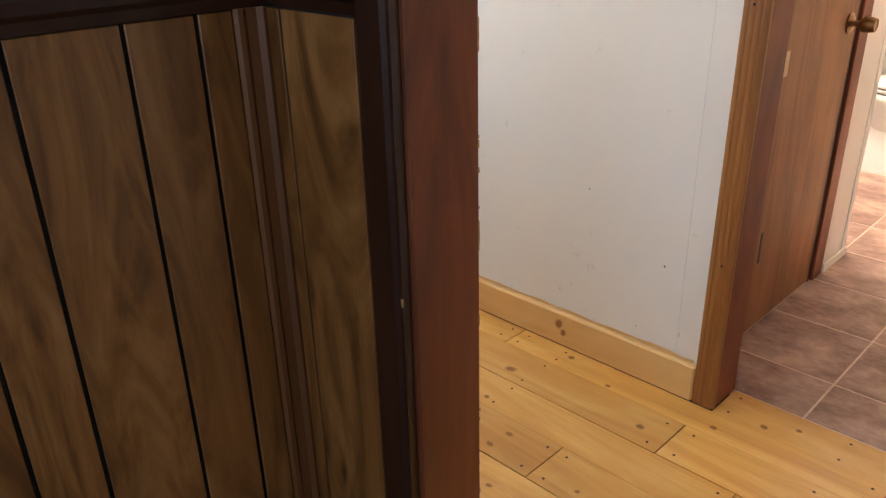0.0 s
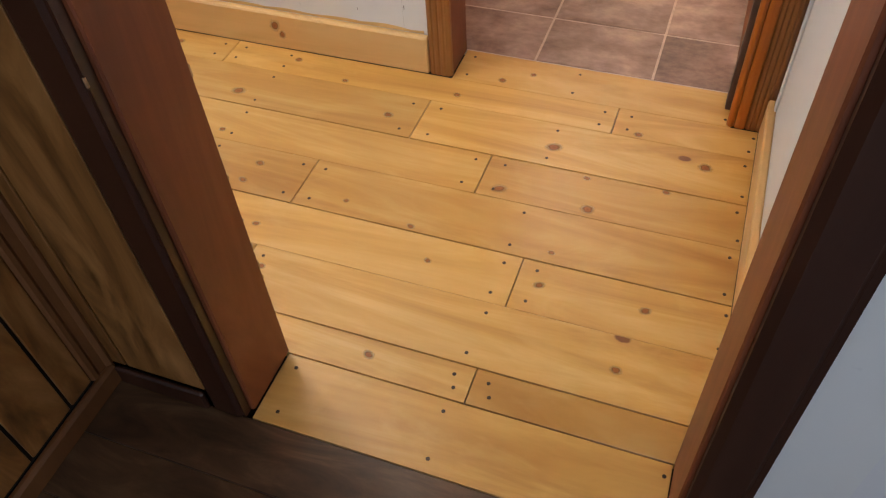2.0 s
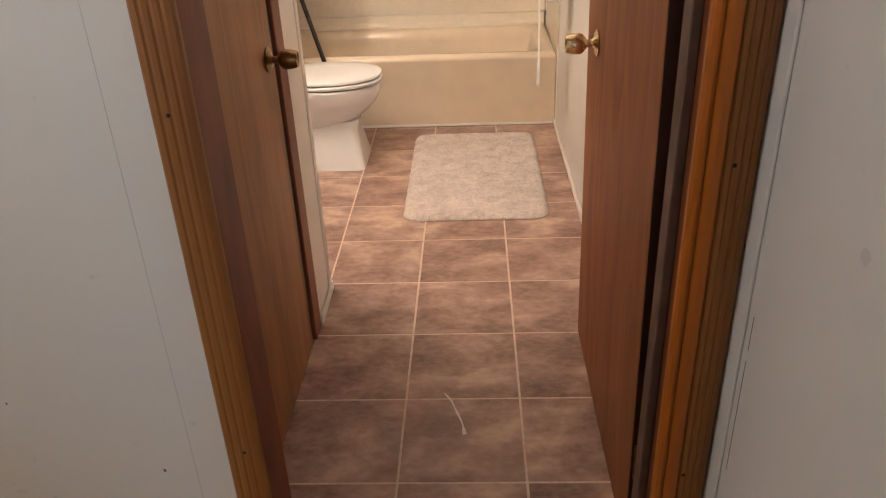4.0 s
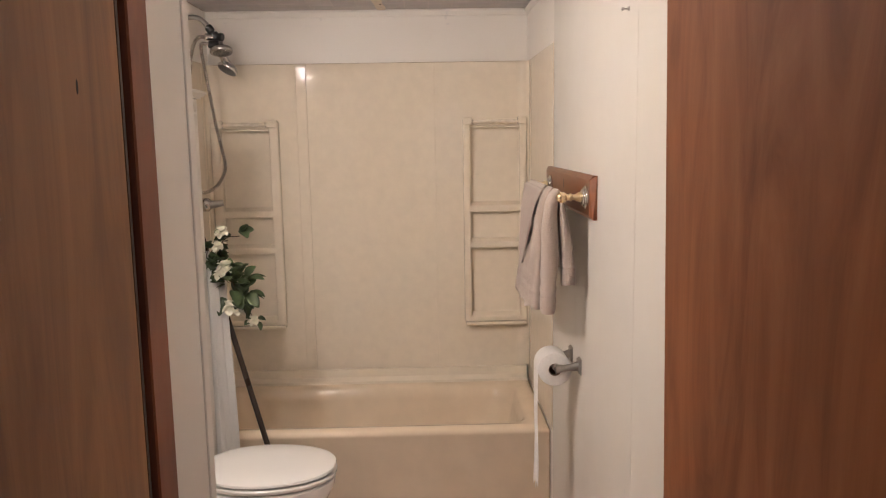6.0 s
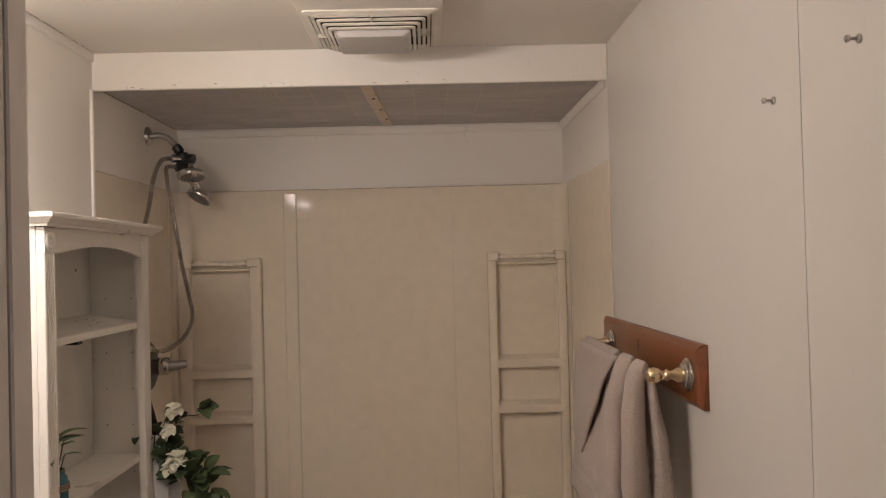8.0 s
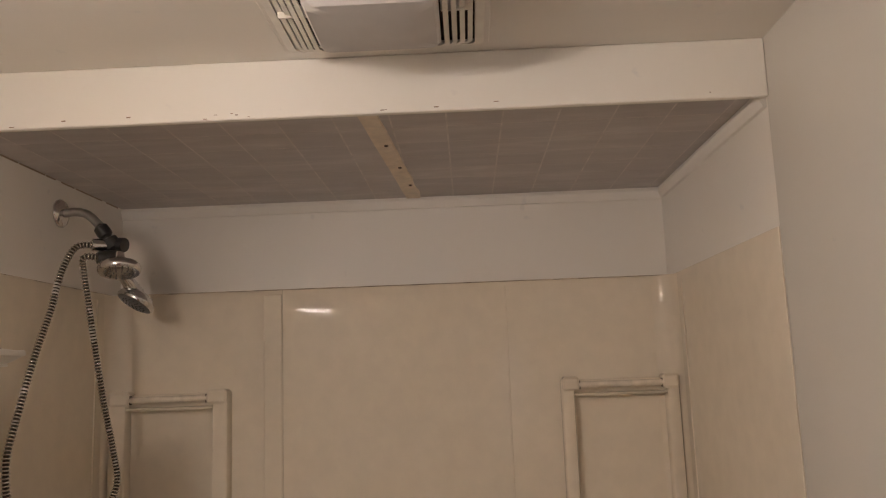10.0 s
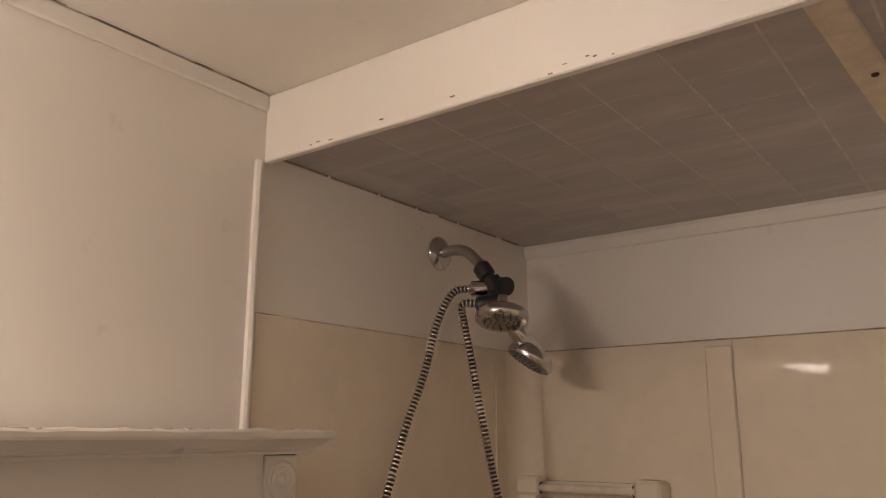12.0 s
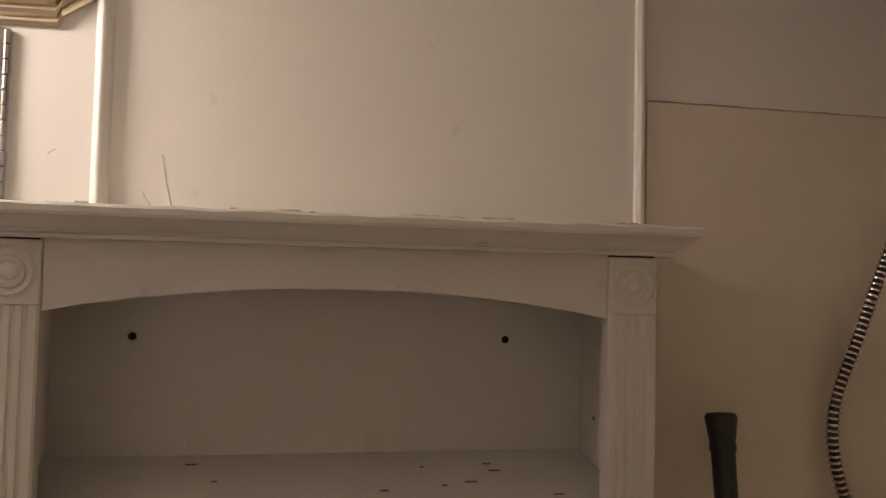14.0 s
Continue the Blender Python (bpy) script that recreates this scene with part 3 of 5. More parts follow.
# ---- structure: bathroom shell ----
structure("wall_bath_south", B(((-0.69, -0.18, 0), (0.0, -0.1645, CEIL)), ((0.0, -0.18, 0), (0.055, -0.1645, CEIL)), ((0.885, -0.18, 0), (XR, -0.1645, CEIL)), ((0.055, -0.18, 2.08), (0.885, -0.1645, CEIL))), BATH_PAINT)
structure("wall_closet_side", B(((-0.05, 0.716, 0), (0.0, 0.898, CEIL)), ((-0.05, -0.164, 2.06), (0.0, 0.716, CEIL)), ((-0.05, -0.164, 0), (0.0, -0.10, 2.06))), BATH_PAINT, "off-white painted partition beside the closet door")
structure("wall_closet_north", B(((-0.69, 0.86, 0), (-0.051, 0.935, CEIL))), BATH_PAINT)
structure("trim_corner_bath", B(((-0.0505, 0.9, 0.0), (0.003, 0.935, CEIL - 0.001)), bevel=0.002), BATH_PAINT, "off-white corner strip with an open seam")
structure("baseboard_partition", B(((0.0035, 0.717, 0), (0.0105, 0.935, 0.035)), bevel=0.002), BATH_PAINT)
structure("wall_bath_west", B(((-0.69, 0.935, 0), (XL, 2.49, CEIL)), ((-0.69, 2.49, 0), (XL, 3.38, CEIL))), BATH_PAINT, "off-white painted panel wall")
eastwall = structure("wall_bath_east", B(((XR + 0.0045, -0.1595, 0), (1.02, 3.38, CEIL))), GROUT, "off-white panel wall with narrow vertical seams")
# panels outside the alcove carry the lower light level in their colour
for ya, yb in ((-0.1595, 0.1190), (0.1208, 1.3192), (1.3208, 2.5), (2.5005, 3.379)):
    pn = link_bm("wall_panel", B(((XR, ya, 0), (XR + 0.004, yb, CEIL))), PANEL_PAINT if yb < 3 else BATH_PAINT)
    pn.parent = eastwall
structure("wall_bath_back", B(((XL - 0.001, BACK, 0), (XR + 0.001, 3.38, CEIL))), BATH_PAINT, "off-white painted wall above the tub surround")
structure("ceiling_bath", B(((-0.69, -0.16, CEIL), (1.02, 3.38, CEIL + 0.08))), CEIL_PAINT, "off-white ceiling")
structure("baseboard_bath_east", B(((XR - 0.010, 0.0, 0), (XR - 0.001, 2.538, 0.028)), bevel=0.003), BATH_PAINT, "thin white base strip")
structure("header", B(((XL + 0.0005, 2.49, 2.133), (XR - 0.0005, 2.504, CEIL - 0.0005)), bevel=0.002), BATH_PAINT, "off-white boxed header above the tub opening")
structure("trim_ceiling_west", B(((XL + 0.0005, 0.936, CEIL - 0.028), (XL + 0.009, 2.4895, CEIL - 0.001)), bevel=0.003), BATH_PAINT)
bm = bmesh.new()
prism(bm, [(0, 0), (0.012, 0.002), (0.017, 0.010), (0.017, 0.016), (0.012, 0.022), (0, 0.024)], 0.0, 2.133, lambda u, v, z: (XL + u * 0.5 + 0.0005, 2.4735 + v * 0.55 + 0.001 * math.sin(z * 5), z))
structure("trim_batten_tub", bm, BATH_PAINT, "white painted batten with chipped edges")
bm = bmesh.new()
prism(bm, [(0.013 * math.sin(math.pi * k / 10) ** 0.7, 0.024 * k / 10) for k in range(11)], 0.0, 2.21, lambda u, v, z: (XL + 0.0005 + u, 1.8585 + v * 0.8 + 0.0006 * math.sin(z * 9), z))
structure("trim_batten_wall", bm, BATH_PAINT, "white painted batten with chipped edges")

# scratches and dents in the wall paint above the shelf unit
for y0, z0, y1, z1 in ((1.931, 1.805, 1.942, 1.750), (1.912, 1.765, 1.922, 1.748), (1.816, 1.80, 1.824, 1.806)):
    bm = bmesh.new()
    tube(bm, spline([(XL, y0, z0), (XL + 0.0002, (y0 + y1) / 2 - 0.001, (z0 + z1) / 2), (XL, y1, z1)], 6), 0.0006, 5)
    mark = link_bm("scratch", bm, plain("grey scratch", (0.58, 0.53, 0.48), 0.8))
    mark.parent = bpy.data.objects["wall_bath_west"]

# open crack between ceiling and wall strip
bm = bmesh.new()
yy = 1.0
while yy < 2.46:
    L = rng.uniform(0.03, 0.16)
    box(bm, (XL + 0.0085, yy, CEIL - 0.0011), (XL + 0.0094, min(yy + L, 2.48), CEIL - 0.0004))
    yy += L + rng.uniform(0.01, 0.09)
crack = link_bm("crack", bm, plain("grey crack", (0.24, 0.19, 0.15), 0.8))
crack.parent = bpy.data.objects["trim_ceiling_west"]

# tiled soffit above the tub
bm = bmesh.new()
box(bm, (XL + 0.0005, 2.5045, 2.14985), (XR - 0.0005, BACK - 0.0005, 2.2))
for f in bm.faces:
    f.material_index = 1
x = XL + 0.0165 - 0.054
while x < XR:
    y = 2.4175
    while y < BACK:
        lo = (max(x + 0.0018, XL + 0.001), max(y + 0.0018, 2.505), 2.1495)
        hi = (min(x + 0.1062, XR - 0.001), min(y + 0.1062, BACK - 0.001), 2.1525)
        if hi[0] - lo[0] > 0.01 and hi[1] - lo[1] > 0.01:
            box(bm, lo, hi)
        y += 0.108
    x += 0.108
structure("ceiling_tub_alcove", bm, [SOFFIT, SOFFIT_LINE], "grey-brown square tile board above the tub")
bm = bmesh.new()
prev = None
for i in range(33):
    t = i / 32
    yy = 2.505 + t * (3.262 - 2.505)
    xl = 0.176 + t * 0.037 + 0.002 * noise.noise((yy * 9, 1, 0))
    xr = 0.216 + t * 0.040 + 0.005 * noise.noise((yy * 13, 7, 0))
    row = [bm.verts.new(p) for p in ((xl, yy, 2.149), (xl + 0.002, yy, 2.1445), (xr - 0.002, yy, 2.1445), (xr, yy, 2.149))]
    if prev:
        for a in range(4):
            bm.faces.new((prev[a], prev[(a + 1) % 4], row[(a + 1) % 4], row[a]))
    else:
        bm.faces.new(row)
    prev = row
bm.faces.new(prev)
strip = structure("trim_soffit_strip", bm, plain("tan batten", (0.74, 0.64, 0.52), 0.55), "tan joint strip with rough edges and screws")
for px, py in ((0.213, 2.735), (0.226, 2.92), (0.237, 3.10)):
    bm = bmesh.new()
    lathe(bm, [(0.0045, 0), (0.0045, 0.002), (0.003, 0.003)], pose(px, py, 2.1445, 180, 0, 0), 10)
    s_ = link_bm("screw", bm, NAIL)
    s_.parent = strip
bm = bmesh.new()
yy = 2.51
while yy < 3.25:
    L = rng.uniform(0.04, 0.14)
    box(bm, (XL + 0.0006, yy, 2.1462), (XL + 0.0022, min(yy + L, 3.262), 2.1493))
    yy += L + rng.uniform(0.004, 0.03)
seam = link_bm("open_seam", bm, plain("brown open seam", (0.36, 0.29, 0.23), 0.8))
seam.parent = bpy.data.objects["ceiling_tub_alcove"]
trim = [(0, 0), (0.010, 0), (0.014, -0.010), (0.006, -0.03), (0, -0.032)]
bm = bmesh.new()
prism(bm, trim, XL + 0.001, XR - 0.001, lambda u, v, x: (x, BACK - 0.0005 - u, 2.149 + v))
structure("trim_soffit_back", bm, BATH_PAINT, "white cove trim under the tiled soffit")
bm = bmesh.new()
prism(bm, trim, 2.505, BACK - 0.016, lambda u, v, y: (XR - 0.0005 - u, y, 2.149 + v))
structure("trim_soffit_east", bm, BATH_PAINT)
# chipped paint along the header's lower edge
bm = bmesh.new()
for i in range(15):
    xx = rng.uniform(-0.5, 0.85)
    L = rng.uniform(0.002, 0.009)
    z = 2.134 + rng.uniform(0.002, 0.012)
    box(bm, (xx, 2.4893, z), (xx + L, 2.4901, z + rng.uniform(0.0007, 0.0018)))
chips = link_bm("chipped_paint", bm, plain("bare wood chip", (0.22, 0.12, 0.07), 0.8))
chips.parent = bpy.data.objects["header"]

# ---- doors ----


def knob(parent, place, turn_y, mat):
    """A tulip door knob on a round rose, pointing along x."""
    rose = bmesh.new()
    m = pose(*place, 0, turn_y, 0)
    lathe(rose, [(0.030, 0), (0.031, 0.004), (0.024, 0.008), (0.014, 0.010), (0.010, 0.014)], m, 28)
    r = part("rose", rose, mat, parent, smooth=True)
    bm = bmesh.new()
    lathe(bm, [(0.009, 0.012), (0.009, 0.026), (0.014, 0.030), (0.021, 0.036), (0.0245, 0.044), (0.023, 0.060), (0.0205, 0.072), (0.019, 0.075), (0.017, 0.074), (0.015, 0.072)], m, 28)
    part("knob", bm, mat, r, smooth=True)


door = thing("door_1", (0.806, -0.150, 0.012), "mahogany veneer flush door standing open into the bathroom", "door")
door["kind"] = "structure"
slab = bmesh.new()
box(slab, (0.806, -0.160, 0.014), (0.841, 0.645, 2.035), 0.0015)
leaf = part("leaf", slab, DOOR, door)
knob(leaf, (0.806, 0.48, 0.93), -90, PALE_BRASS)
# shade on the leaf's end face, put in as a dark strip
part("hinge_edge", B(((0.807, -0.1625, 0.016), (0.840, -0.1603, 2.033))), JAMB_DARK, leaf, "hinge edge coloured dark for the shade on it")
for z in (0.25, 1.8):
    bm = bmesh.new()
    box(bm, (0.812, -0.1640, z - 0.045), (0.838, -0.1623, z + 0.045))
    lathe(bm, [(0.006, -0.05), (0.006, 0.05)], pose(0.845, -0.163, z), 12)
    part("hinge", bm, BRASS_OLD, leaf)
door.rotation_euler = (0, radians(-0.9), 0)

closet = thing("door_2", (0.0, 0.2, 0), "mahogany veneer flush closet door, closed, with a brass knob", "door")
closet["kind"] = "structure"
for yy, zz, r in ((0.46, 1.617, 0.0042), (0.30, 1.10, 0.003)):
    bm = bmesh.new()
    lathe(bm, [(r, 0), (r * 0.8, 0.0006)], pose(-0.0006, yy, zz, 0, 90, 0) @ Matrix.Diagonal((2.4, 0.7, 1, 1)), 10)
    part("dent", bm, GAP, closet)
leaf = part("leaf", B(((-0.032, -0.055, 0.012), (-0.0005, 0.598, 2.03)), bevel=0.0015), DOOR_AMBER, closet)
knob(leaf, (-0.0005, 0.54, 0.897), 90, BRASS_OLD)
part("jamb", B(((-0.049, 0.632, 0.0), (0.004, 0.715, 2.045)), bevel=0.003), JAMB, closet)
part("jamb", B(((-0.049, -0.099, 0.0), (0.002, -0.060, 2.045)), bevel=0.003), JAMB, closet)
part("head_jamb", B(((-0.049, -0.0595, 2.034), (0.002, 0.6315, 2.058)), bevel=0.003), JAMB, closet)
part("gap", B(((-0.045, 0.5985, 0.0), (-0.016, 0.6318, 2.03))), GAP, closet)
part("stop", B(((-0.0158, 0.608, 0.0), (-0.004, 0.6205, 2.03)), bevel=0.002), JAMB_DARK, closet)
part("latch_patch", B(((-0.0007, 0.100, 0.808), (0.0006, 0.124, 0.876))), plain("bare pale wood", (0.62, 0.45, 0.28), 0.7), closet, "pale scrape in the veneer")
bm = bmesh.new()
box(bm, (-0.0007, 0.124, 0.246), (0.0012, 0.138, 0.345), 0.001)
part("hinge", bm, BLACK, closet, "dark hinge leaf")

# ---- bathtub and surround ----


def rounded(cx, cy, hx, hy, r, z, k=6):
    out = []
    for sx, sy, a0 in ((1, 1, 0), (-1, 1, 90), (-1, -1, 180), (1, -1, 270)):
        for i in range(k + 1):
            a = radians(a0 + 90 * i / k)
            out.append((cx + sx * (hx - r) + r * math.cos(a), cy + sy * (hy - r) + r * math.sin(a), z))
    return out


def loft(bm, loops, cap_first=True, cap_last=True):
    rings = [[bm.verts.new(p) for p in lp] for lp in loops]
    k = len(rings[0])
    for a, b in zip(rings, rings[1:]):
        for i in range(k):
            bm.faces.new((a[i], a[(i + 1) % k], b[(i + 1) % k], b[i]))
    if cap_first:
        bm.faces.new(rings[0])
    if cap_last:
        bm.faces.new(rings[-1])


tub = thing("bathtub", (0.165, 2.9, 0), "almond plastic alcove bathtub with a plain apron", "bathtub")
bm = bmesh.new()
cx, cy, hx, hy = 0.165, 2.885, 0.7535, 0.337
loft(bm, [rounded(cx, cy, hx, hy, 0.012, 0.0), rounded(cx, cy, hx, hy, 0.012, 0.335), rounded(cx, cy, hx, hy + 0.004, 0.014, 0.342), rounded(cx, cy, hx - 0.003, hy + 0.002, 0.018, 0.354), rounded(cx, cy, hx - 0.009, hy - 0.008, 0.02, 0.363),
          rounded(cx, cy, hx - 0.03, hy - 0.030, 0.03, 0.368), rounded(cx, cy, hx - 0.075, hy - 0.062, 0.09, 0.363), rounded(cx, cy, hx - 0.09, hy - 0.076, 0.10, 0.350),
          rounded(cx, cy, hx - 0.105, hy - 0.09, 0.12, 0.30), rounded(cx, cy, hx - 0.15, hy - 0.115, 0.14, 0.12), rounded(cx, cy, hx - 0.20, hy - 0.16, 0.14, 0.075)], cap_first=False)
part("basin", bm, TUB, tub, smooth=True)
bm = bmesh.new()
prism(bm, [(0, 0), (-0.05, 0), (-0.046, 0.015), (-0.018, 0.03), (-0.010, 0.065), (0, 0.068)], XL + 0.014, XR - 0.014, lambda u, v, x: (x, 3.2255 + u, 0.362 + v))
part("ledge", bm, ALMOND, tub, smooth=True)
part("caulk", B(((XL + 0.03, 2.541, 0.0), (XR - 0.014, 2.5478, 0.012)), bevel=0.003), BATH_PAINT, tub, "ragged white caulk line")

sur = thing("tub_surround", (0.165, 3.2, 0.43), "almond plastic tub surround with moulded corner shelves", "tub surround")
SUR_TOP = 1.90
bm = bmesh.new()
rolled = [(3.228, 0.43)] + [(3.228 + 0.0080 * (k / 14) ** 2, SUR_TOP - 0.0598 + 0.0596 * k / 14) for k in range(15)] + [(BACK - 0.001, SUR_TOP - 0.0002), (BACK - 0.001, 0.43)]
prism(bm, rolled, XL + 0.013, XR - 0.013, lambda u, v, x: (x, u, v))
part("back_panel", bm, ALMOND, sur, "glossy back panel with a rolled top edge")
for x0, x1 in ((-0.176, -0.126), (0.4715, 0.4750)):
    part("seam_strip", B(((x0, 3.2228 if x1 < 0 else 3.2262, 0.44), (x1, 3.2278, SUR_TOP - 0.012)), bevel=0.0035 if x1 < 0 else 0.0008), ALMOND, sur)
part("seam", B(((-0.1256, 3.2268, 0.44), (-0.1248, 3.2279, SUR_TOP))), plain("beige caulk", (0.52, 0.45, 0.36), 0.6), sur)
part("side_panel", B(((XL + 0.0005, 2.488, 0.366), (XL + 0.004, 3.2275, SUR_TOP)), bevel=0.001), ALMOND, sur)
part("side_panel", B(((XR - 0.004, 2.5, 0.366), (XR - 0.0005, 3.2275, SUR_TOP)), bevel=0.001), ALMOND, sur)
for x, s in ((XL + 0.0043, 1), (XR - 0.0043, -1)):
    bm = bmesh.new()
    arc = [(0, 0)] + [(0.055 - 0.055 * math.sin(radians(a)), 0.055 - 0.055 * math.cos(radians(a))) for a in range(0, 91, 15)]
    prism(bm, arc, 0.44, SUR_TOP - 0.001, lambda u, v, z: (x + s * u, 3.2275 - v, z))
    part("corner_cove", bm, ALMOND, sur, smooth=True)
    part("side_seam", B(((min(x, x + s * 0.003), 3.13, 0.44), (max(x, x + s * 0.003), 3.136, SUR_TOP - 0.02))), ALMOND, sur)
for lo, hi in (((XL + 0.02, 3.2265, SUR_TOP + 0.0002), (XR - 0.013, BACK - 0.001, SUR_TOP + 0.0014)), ((XL + 0.0005, 2.49, SUR_TOP + 0.0002), (XL + 0.0046, 3.226, SUR_TOP + 0.0012))):
    part("top_joint", B((lo, hi)), plain("brown dirt line", (0.56, 0.47, 0.38), 0.8, 0, 0.5, 30), sur, "thin brown line of old caulk")
ZS = [0.662, 0.690, 1.022, 1.054, 1.195, 1.230, 1.600, 1.640]
for name, xs in (("west", [-0.5765, -0.530, -0.304, -0.261]), ("east", [0.605, 0.638, 0.874, 0.9065])):
    bm = bmesh.new()
    lattice(bm, xs, [z - (0.010 if name == "west" and 1 < k < 6 else 0.0) for k, z in enumerate(ZS)], lambda i, j: not (i == 1 and j in (1, 3, 5, 6)), 3.190, 3.2277, 0.009)
    tower = part("shelf_tower", bm, ALMOND, sur, smooth=True)
    bm = bmesh.new()
    tube(bm, [(xs[1] + 0.010, 3.191, 1.621), (xs[2] - 0.010, 3.191, 1.621)], 0.0085, 14)
    part("rail", bm, plain("clear worn acrylic rod", (0.78, 0.70, 0.59), 0.08), tower, "glossy acrylic towel rod", smooth=True)
    part("recess_head", B(((xs[1] - 0.002, 3.207, 1.6005), (xs[2] + 0.002, 3.2277, 1.634)), bevel=0.004), ALMOND, tower)
    part("recess_lip", B(((xs[1] - 0.002, 3.194, 1.592), (xs[2] + 0.002, 3.2277, 1.600)), bevel=0.003), ALMOND, tower)
    for xa, xb in ((xs[0] + 0.002, xs[1] + 0.012), (xs[2] - 0.012, xs[3] - 0.002)):
        part("rail_block", B(((xa, 3.182, 1.606), (xb, 3.2275, 1.6425)), bevel=0.006), ALMOND, tower)
    # dark slips painted as the shade where the rod enters each block
    for xa in (xs[1] + 0.0122, xs[2] - 0.0140):
        part("rail_socket", B(((xa, 3.184, 1.610), (xa + 0.0018, 3.1955, 1.632))), plain("shadowed socket", (0.10, 0.075, 0.05), 0.6), tower)
    for z in (0.690, 1.054 - 0.01 * (name == "west"), 1.230 - 0.01 * (name == "west")):
        bm = bmesh.new()
        prism(bm, [(3.197, 0.0005), (3.2275, 0.0005), (3.2275, 0.014)], xs[1] + 0.001, xs[2] - 0.001, lambda u, v, x: (x, u, z + v))
        part("shelf_ledge", bm, ALMOND, tower)
    bm = bmesh.new()
    box(bm, (xs[0] + 0.004, 3.178, 0.646), (xs[3] - 0.002, 3.2277, 0.6615), 0.004)
    part("foot_rail", bm, ALMOND, tower)

# ---- shower ----
shower = thing("shower_set", (-0.578, 2.938, 2.072), "chrome shower arm, two spray heads and a ribbed metal hose", "shower")
bm = bmesh.new()
lathe(bm, [(0.034, 0), (0.034, 0.003), (0.030, 0.008), (0.016, 0.012), (0.011, 0.013)], pose(XL + 0.001, 2.938, 2.072, 0, 90, 0), 32)
part("flange", bm, CHROME, shower, smooth=True)
bm = bmesh.new()
arm = spline([(-0.578, 2.938, 2.072), (-0.550, 2.939, 2.074), (-0.522, 2.940, 2.066), (-0.494, 2.940, 2.040)], 8)
tube(bm, arm, 0.0105, 14)
part("arm", bm, NICKEL, shower, smooth=True)
J = Vector((-0.489, 2.940, 2.031))
d = Vector((0.55, 0.10, -0.83)).normalized()
M = Matrix.Translation(J) @ d.to_track_quat("Z", "Y").to_matrix().to_4x4()
bm = bmesh.new()
lathe(bm, [(0.012, -0.008), (0.0165, -0.004), (0.0175, 0.010), (0.0165, 0.020), (0.011, 0.024), (0.011, 0.028), (0.019, 0.031), (0.020, 0.055), (0.015, 0.060), (0.012, 0.066)], M, 18)
div = part("diverter", bm, BLACK, shower, "black plastic diverter body", smooth=True)
bm = bmesh.new()
kd = Vector((0.93, -0.20, -0.17)).normalized()
lathe(bm, [(0.009, 0.0), (0.010, 0.017), (0.0165, 0.020), (0.0175, 0.034), (0.0165, 0.037), (0.002, 0.038)], Matrix.Translation(J + d * 0.043) @ kd.to_track_quat("Z", "Y").to_matrix().to_4x4(), 18)
part("knob", bm, BLACK, div, smooth=True)
bm = bmesh.new()
lathe(bm, [(0.012, 0.0), (0.013, 0.018), (0.015, 0.022), (0.015, 0.045), (0.011, 0.048)], Matrix.Translation(J + d * 0.05) @ Vector((-0.80, -0.45, 0.02)).to_track_quat("Z", "Y").to_matrix().to_4x4(), 18)
part("hose_coupling", bm, CHROME, div, "chrome hose coupling", smooth=True)
bm = bmesh.new()
lathe(bm, [(0.015, -0.004), (0.0175, 0.008), (0.0175, 0.046), (0.013, 0.054)], Matrix.Translation(J + d * 0.082) @ Vector((-0.76, -0.62, -0.12)).to_track_quat("Z", "Y").to_matrix().to_4x4(), 18)
part("bracket", bm, BLACK, div, "black handset bracket", smooth=True)
bm = bmesh.new()
H = Vector((-0.437, 2.926, 1.937))
hd = Vector((0.10, -0.24, -0.965)).normalized()
HM = Matrix.Translation(H) @ hd.to_track_quat("Z", "Y").to_matrix().to_4x4()
lathe(bm, [(0.010, -0.035), (0.013, -0.02), (0.024, -0.012), (0.043, -0.006), (0.0475, -0.001), (0.0485, 0.006), (0.0475, 0.013), (0.0445, 0.016), (0.0390, 0.0155)], HM, 36)
head = part("fixed_head", bm, CHROME, shower, smooth=True)
bm = bmesh.new()
lathe(bm, [(0.0388, 0.0125), (0.034, 0.0165), (0.020, 0.0175), (0.001, 0.0175)], HM, 32)
part("spray_face", bm, plain("grey spray face", (0.36, 0.34, 0.32), 0.22, 0.8), head, smooth=True)
bm = bmesh.new()
for ring, k in ((0.012, 6), (0.022, 10), (0.032, 14)):
    for i in range(k):
        a = 2 * math.pi * i / k
        lathe(bm, [(0.0017, 0.016), (0.0013, 0.0195)], HM @ Matrix.Translation((ring * math.cos(a), ring * math.sin(a), 0)), 6)
part("nozzles", bm, BLACK, head)
G0, G1 = Vector((-0.456, 2.972, 1.934)), Vector((-0.440, 3.022, 1.870))
bm = bmesh.new()
tube(bm, spline([(-0.452, 2.93, 1.968), G0, (G0 + G1) / 2 + Vector((0.004, 0, 0.004)), G1 + Vector((0, 0, 0.012))], 6), lambda t: 0.011 + 0.012 * t * t, 16)
hand = part("handset_handle", bm, CHROME, shower, smooth=True)
gd = Vector((-0.40, -0.36, -0.84)).normalized()
GM = Matrix.Translation(G1 + Vector((0.004, 0.0, -0.004))) @ gd.to_track_quat("Z", "Y").to_matrix().to_4x4()
bm = bmesh.new()
lathe(bm, [(0.014, -0.024), (0.034, -0.017), (0.045, -0.004), (0.047, 0.004), (0.044, 0.010)], GM, 32)
part("handset_head", bm, CHROME, hand, smooth=True)
bm = bmesh.new()
lathe(bm, [(0.0435, 0.0098), (0.039, 0.012), (0.001, 0.0125)], GM, 32)
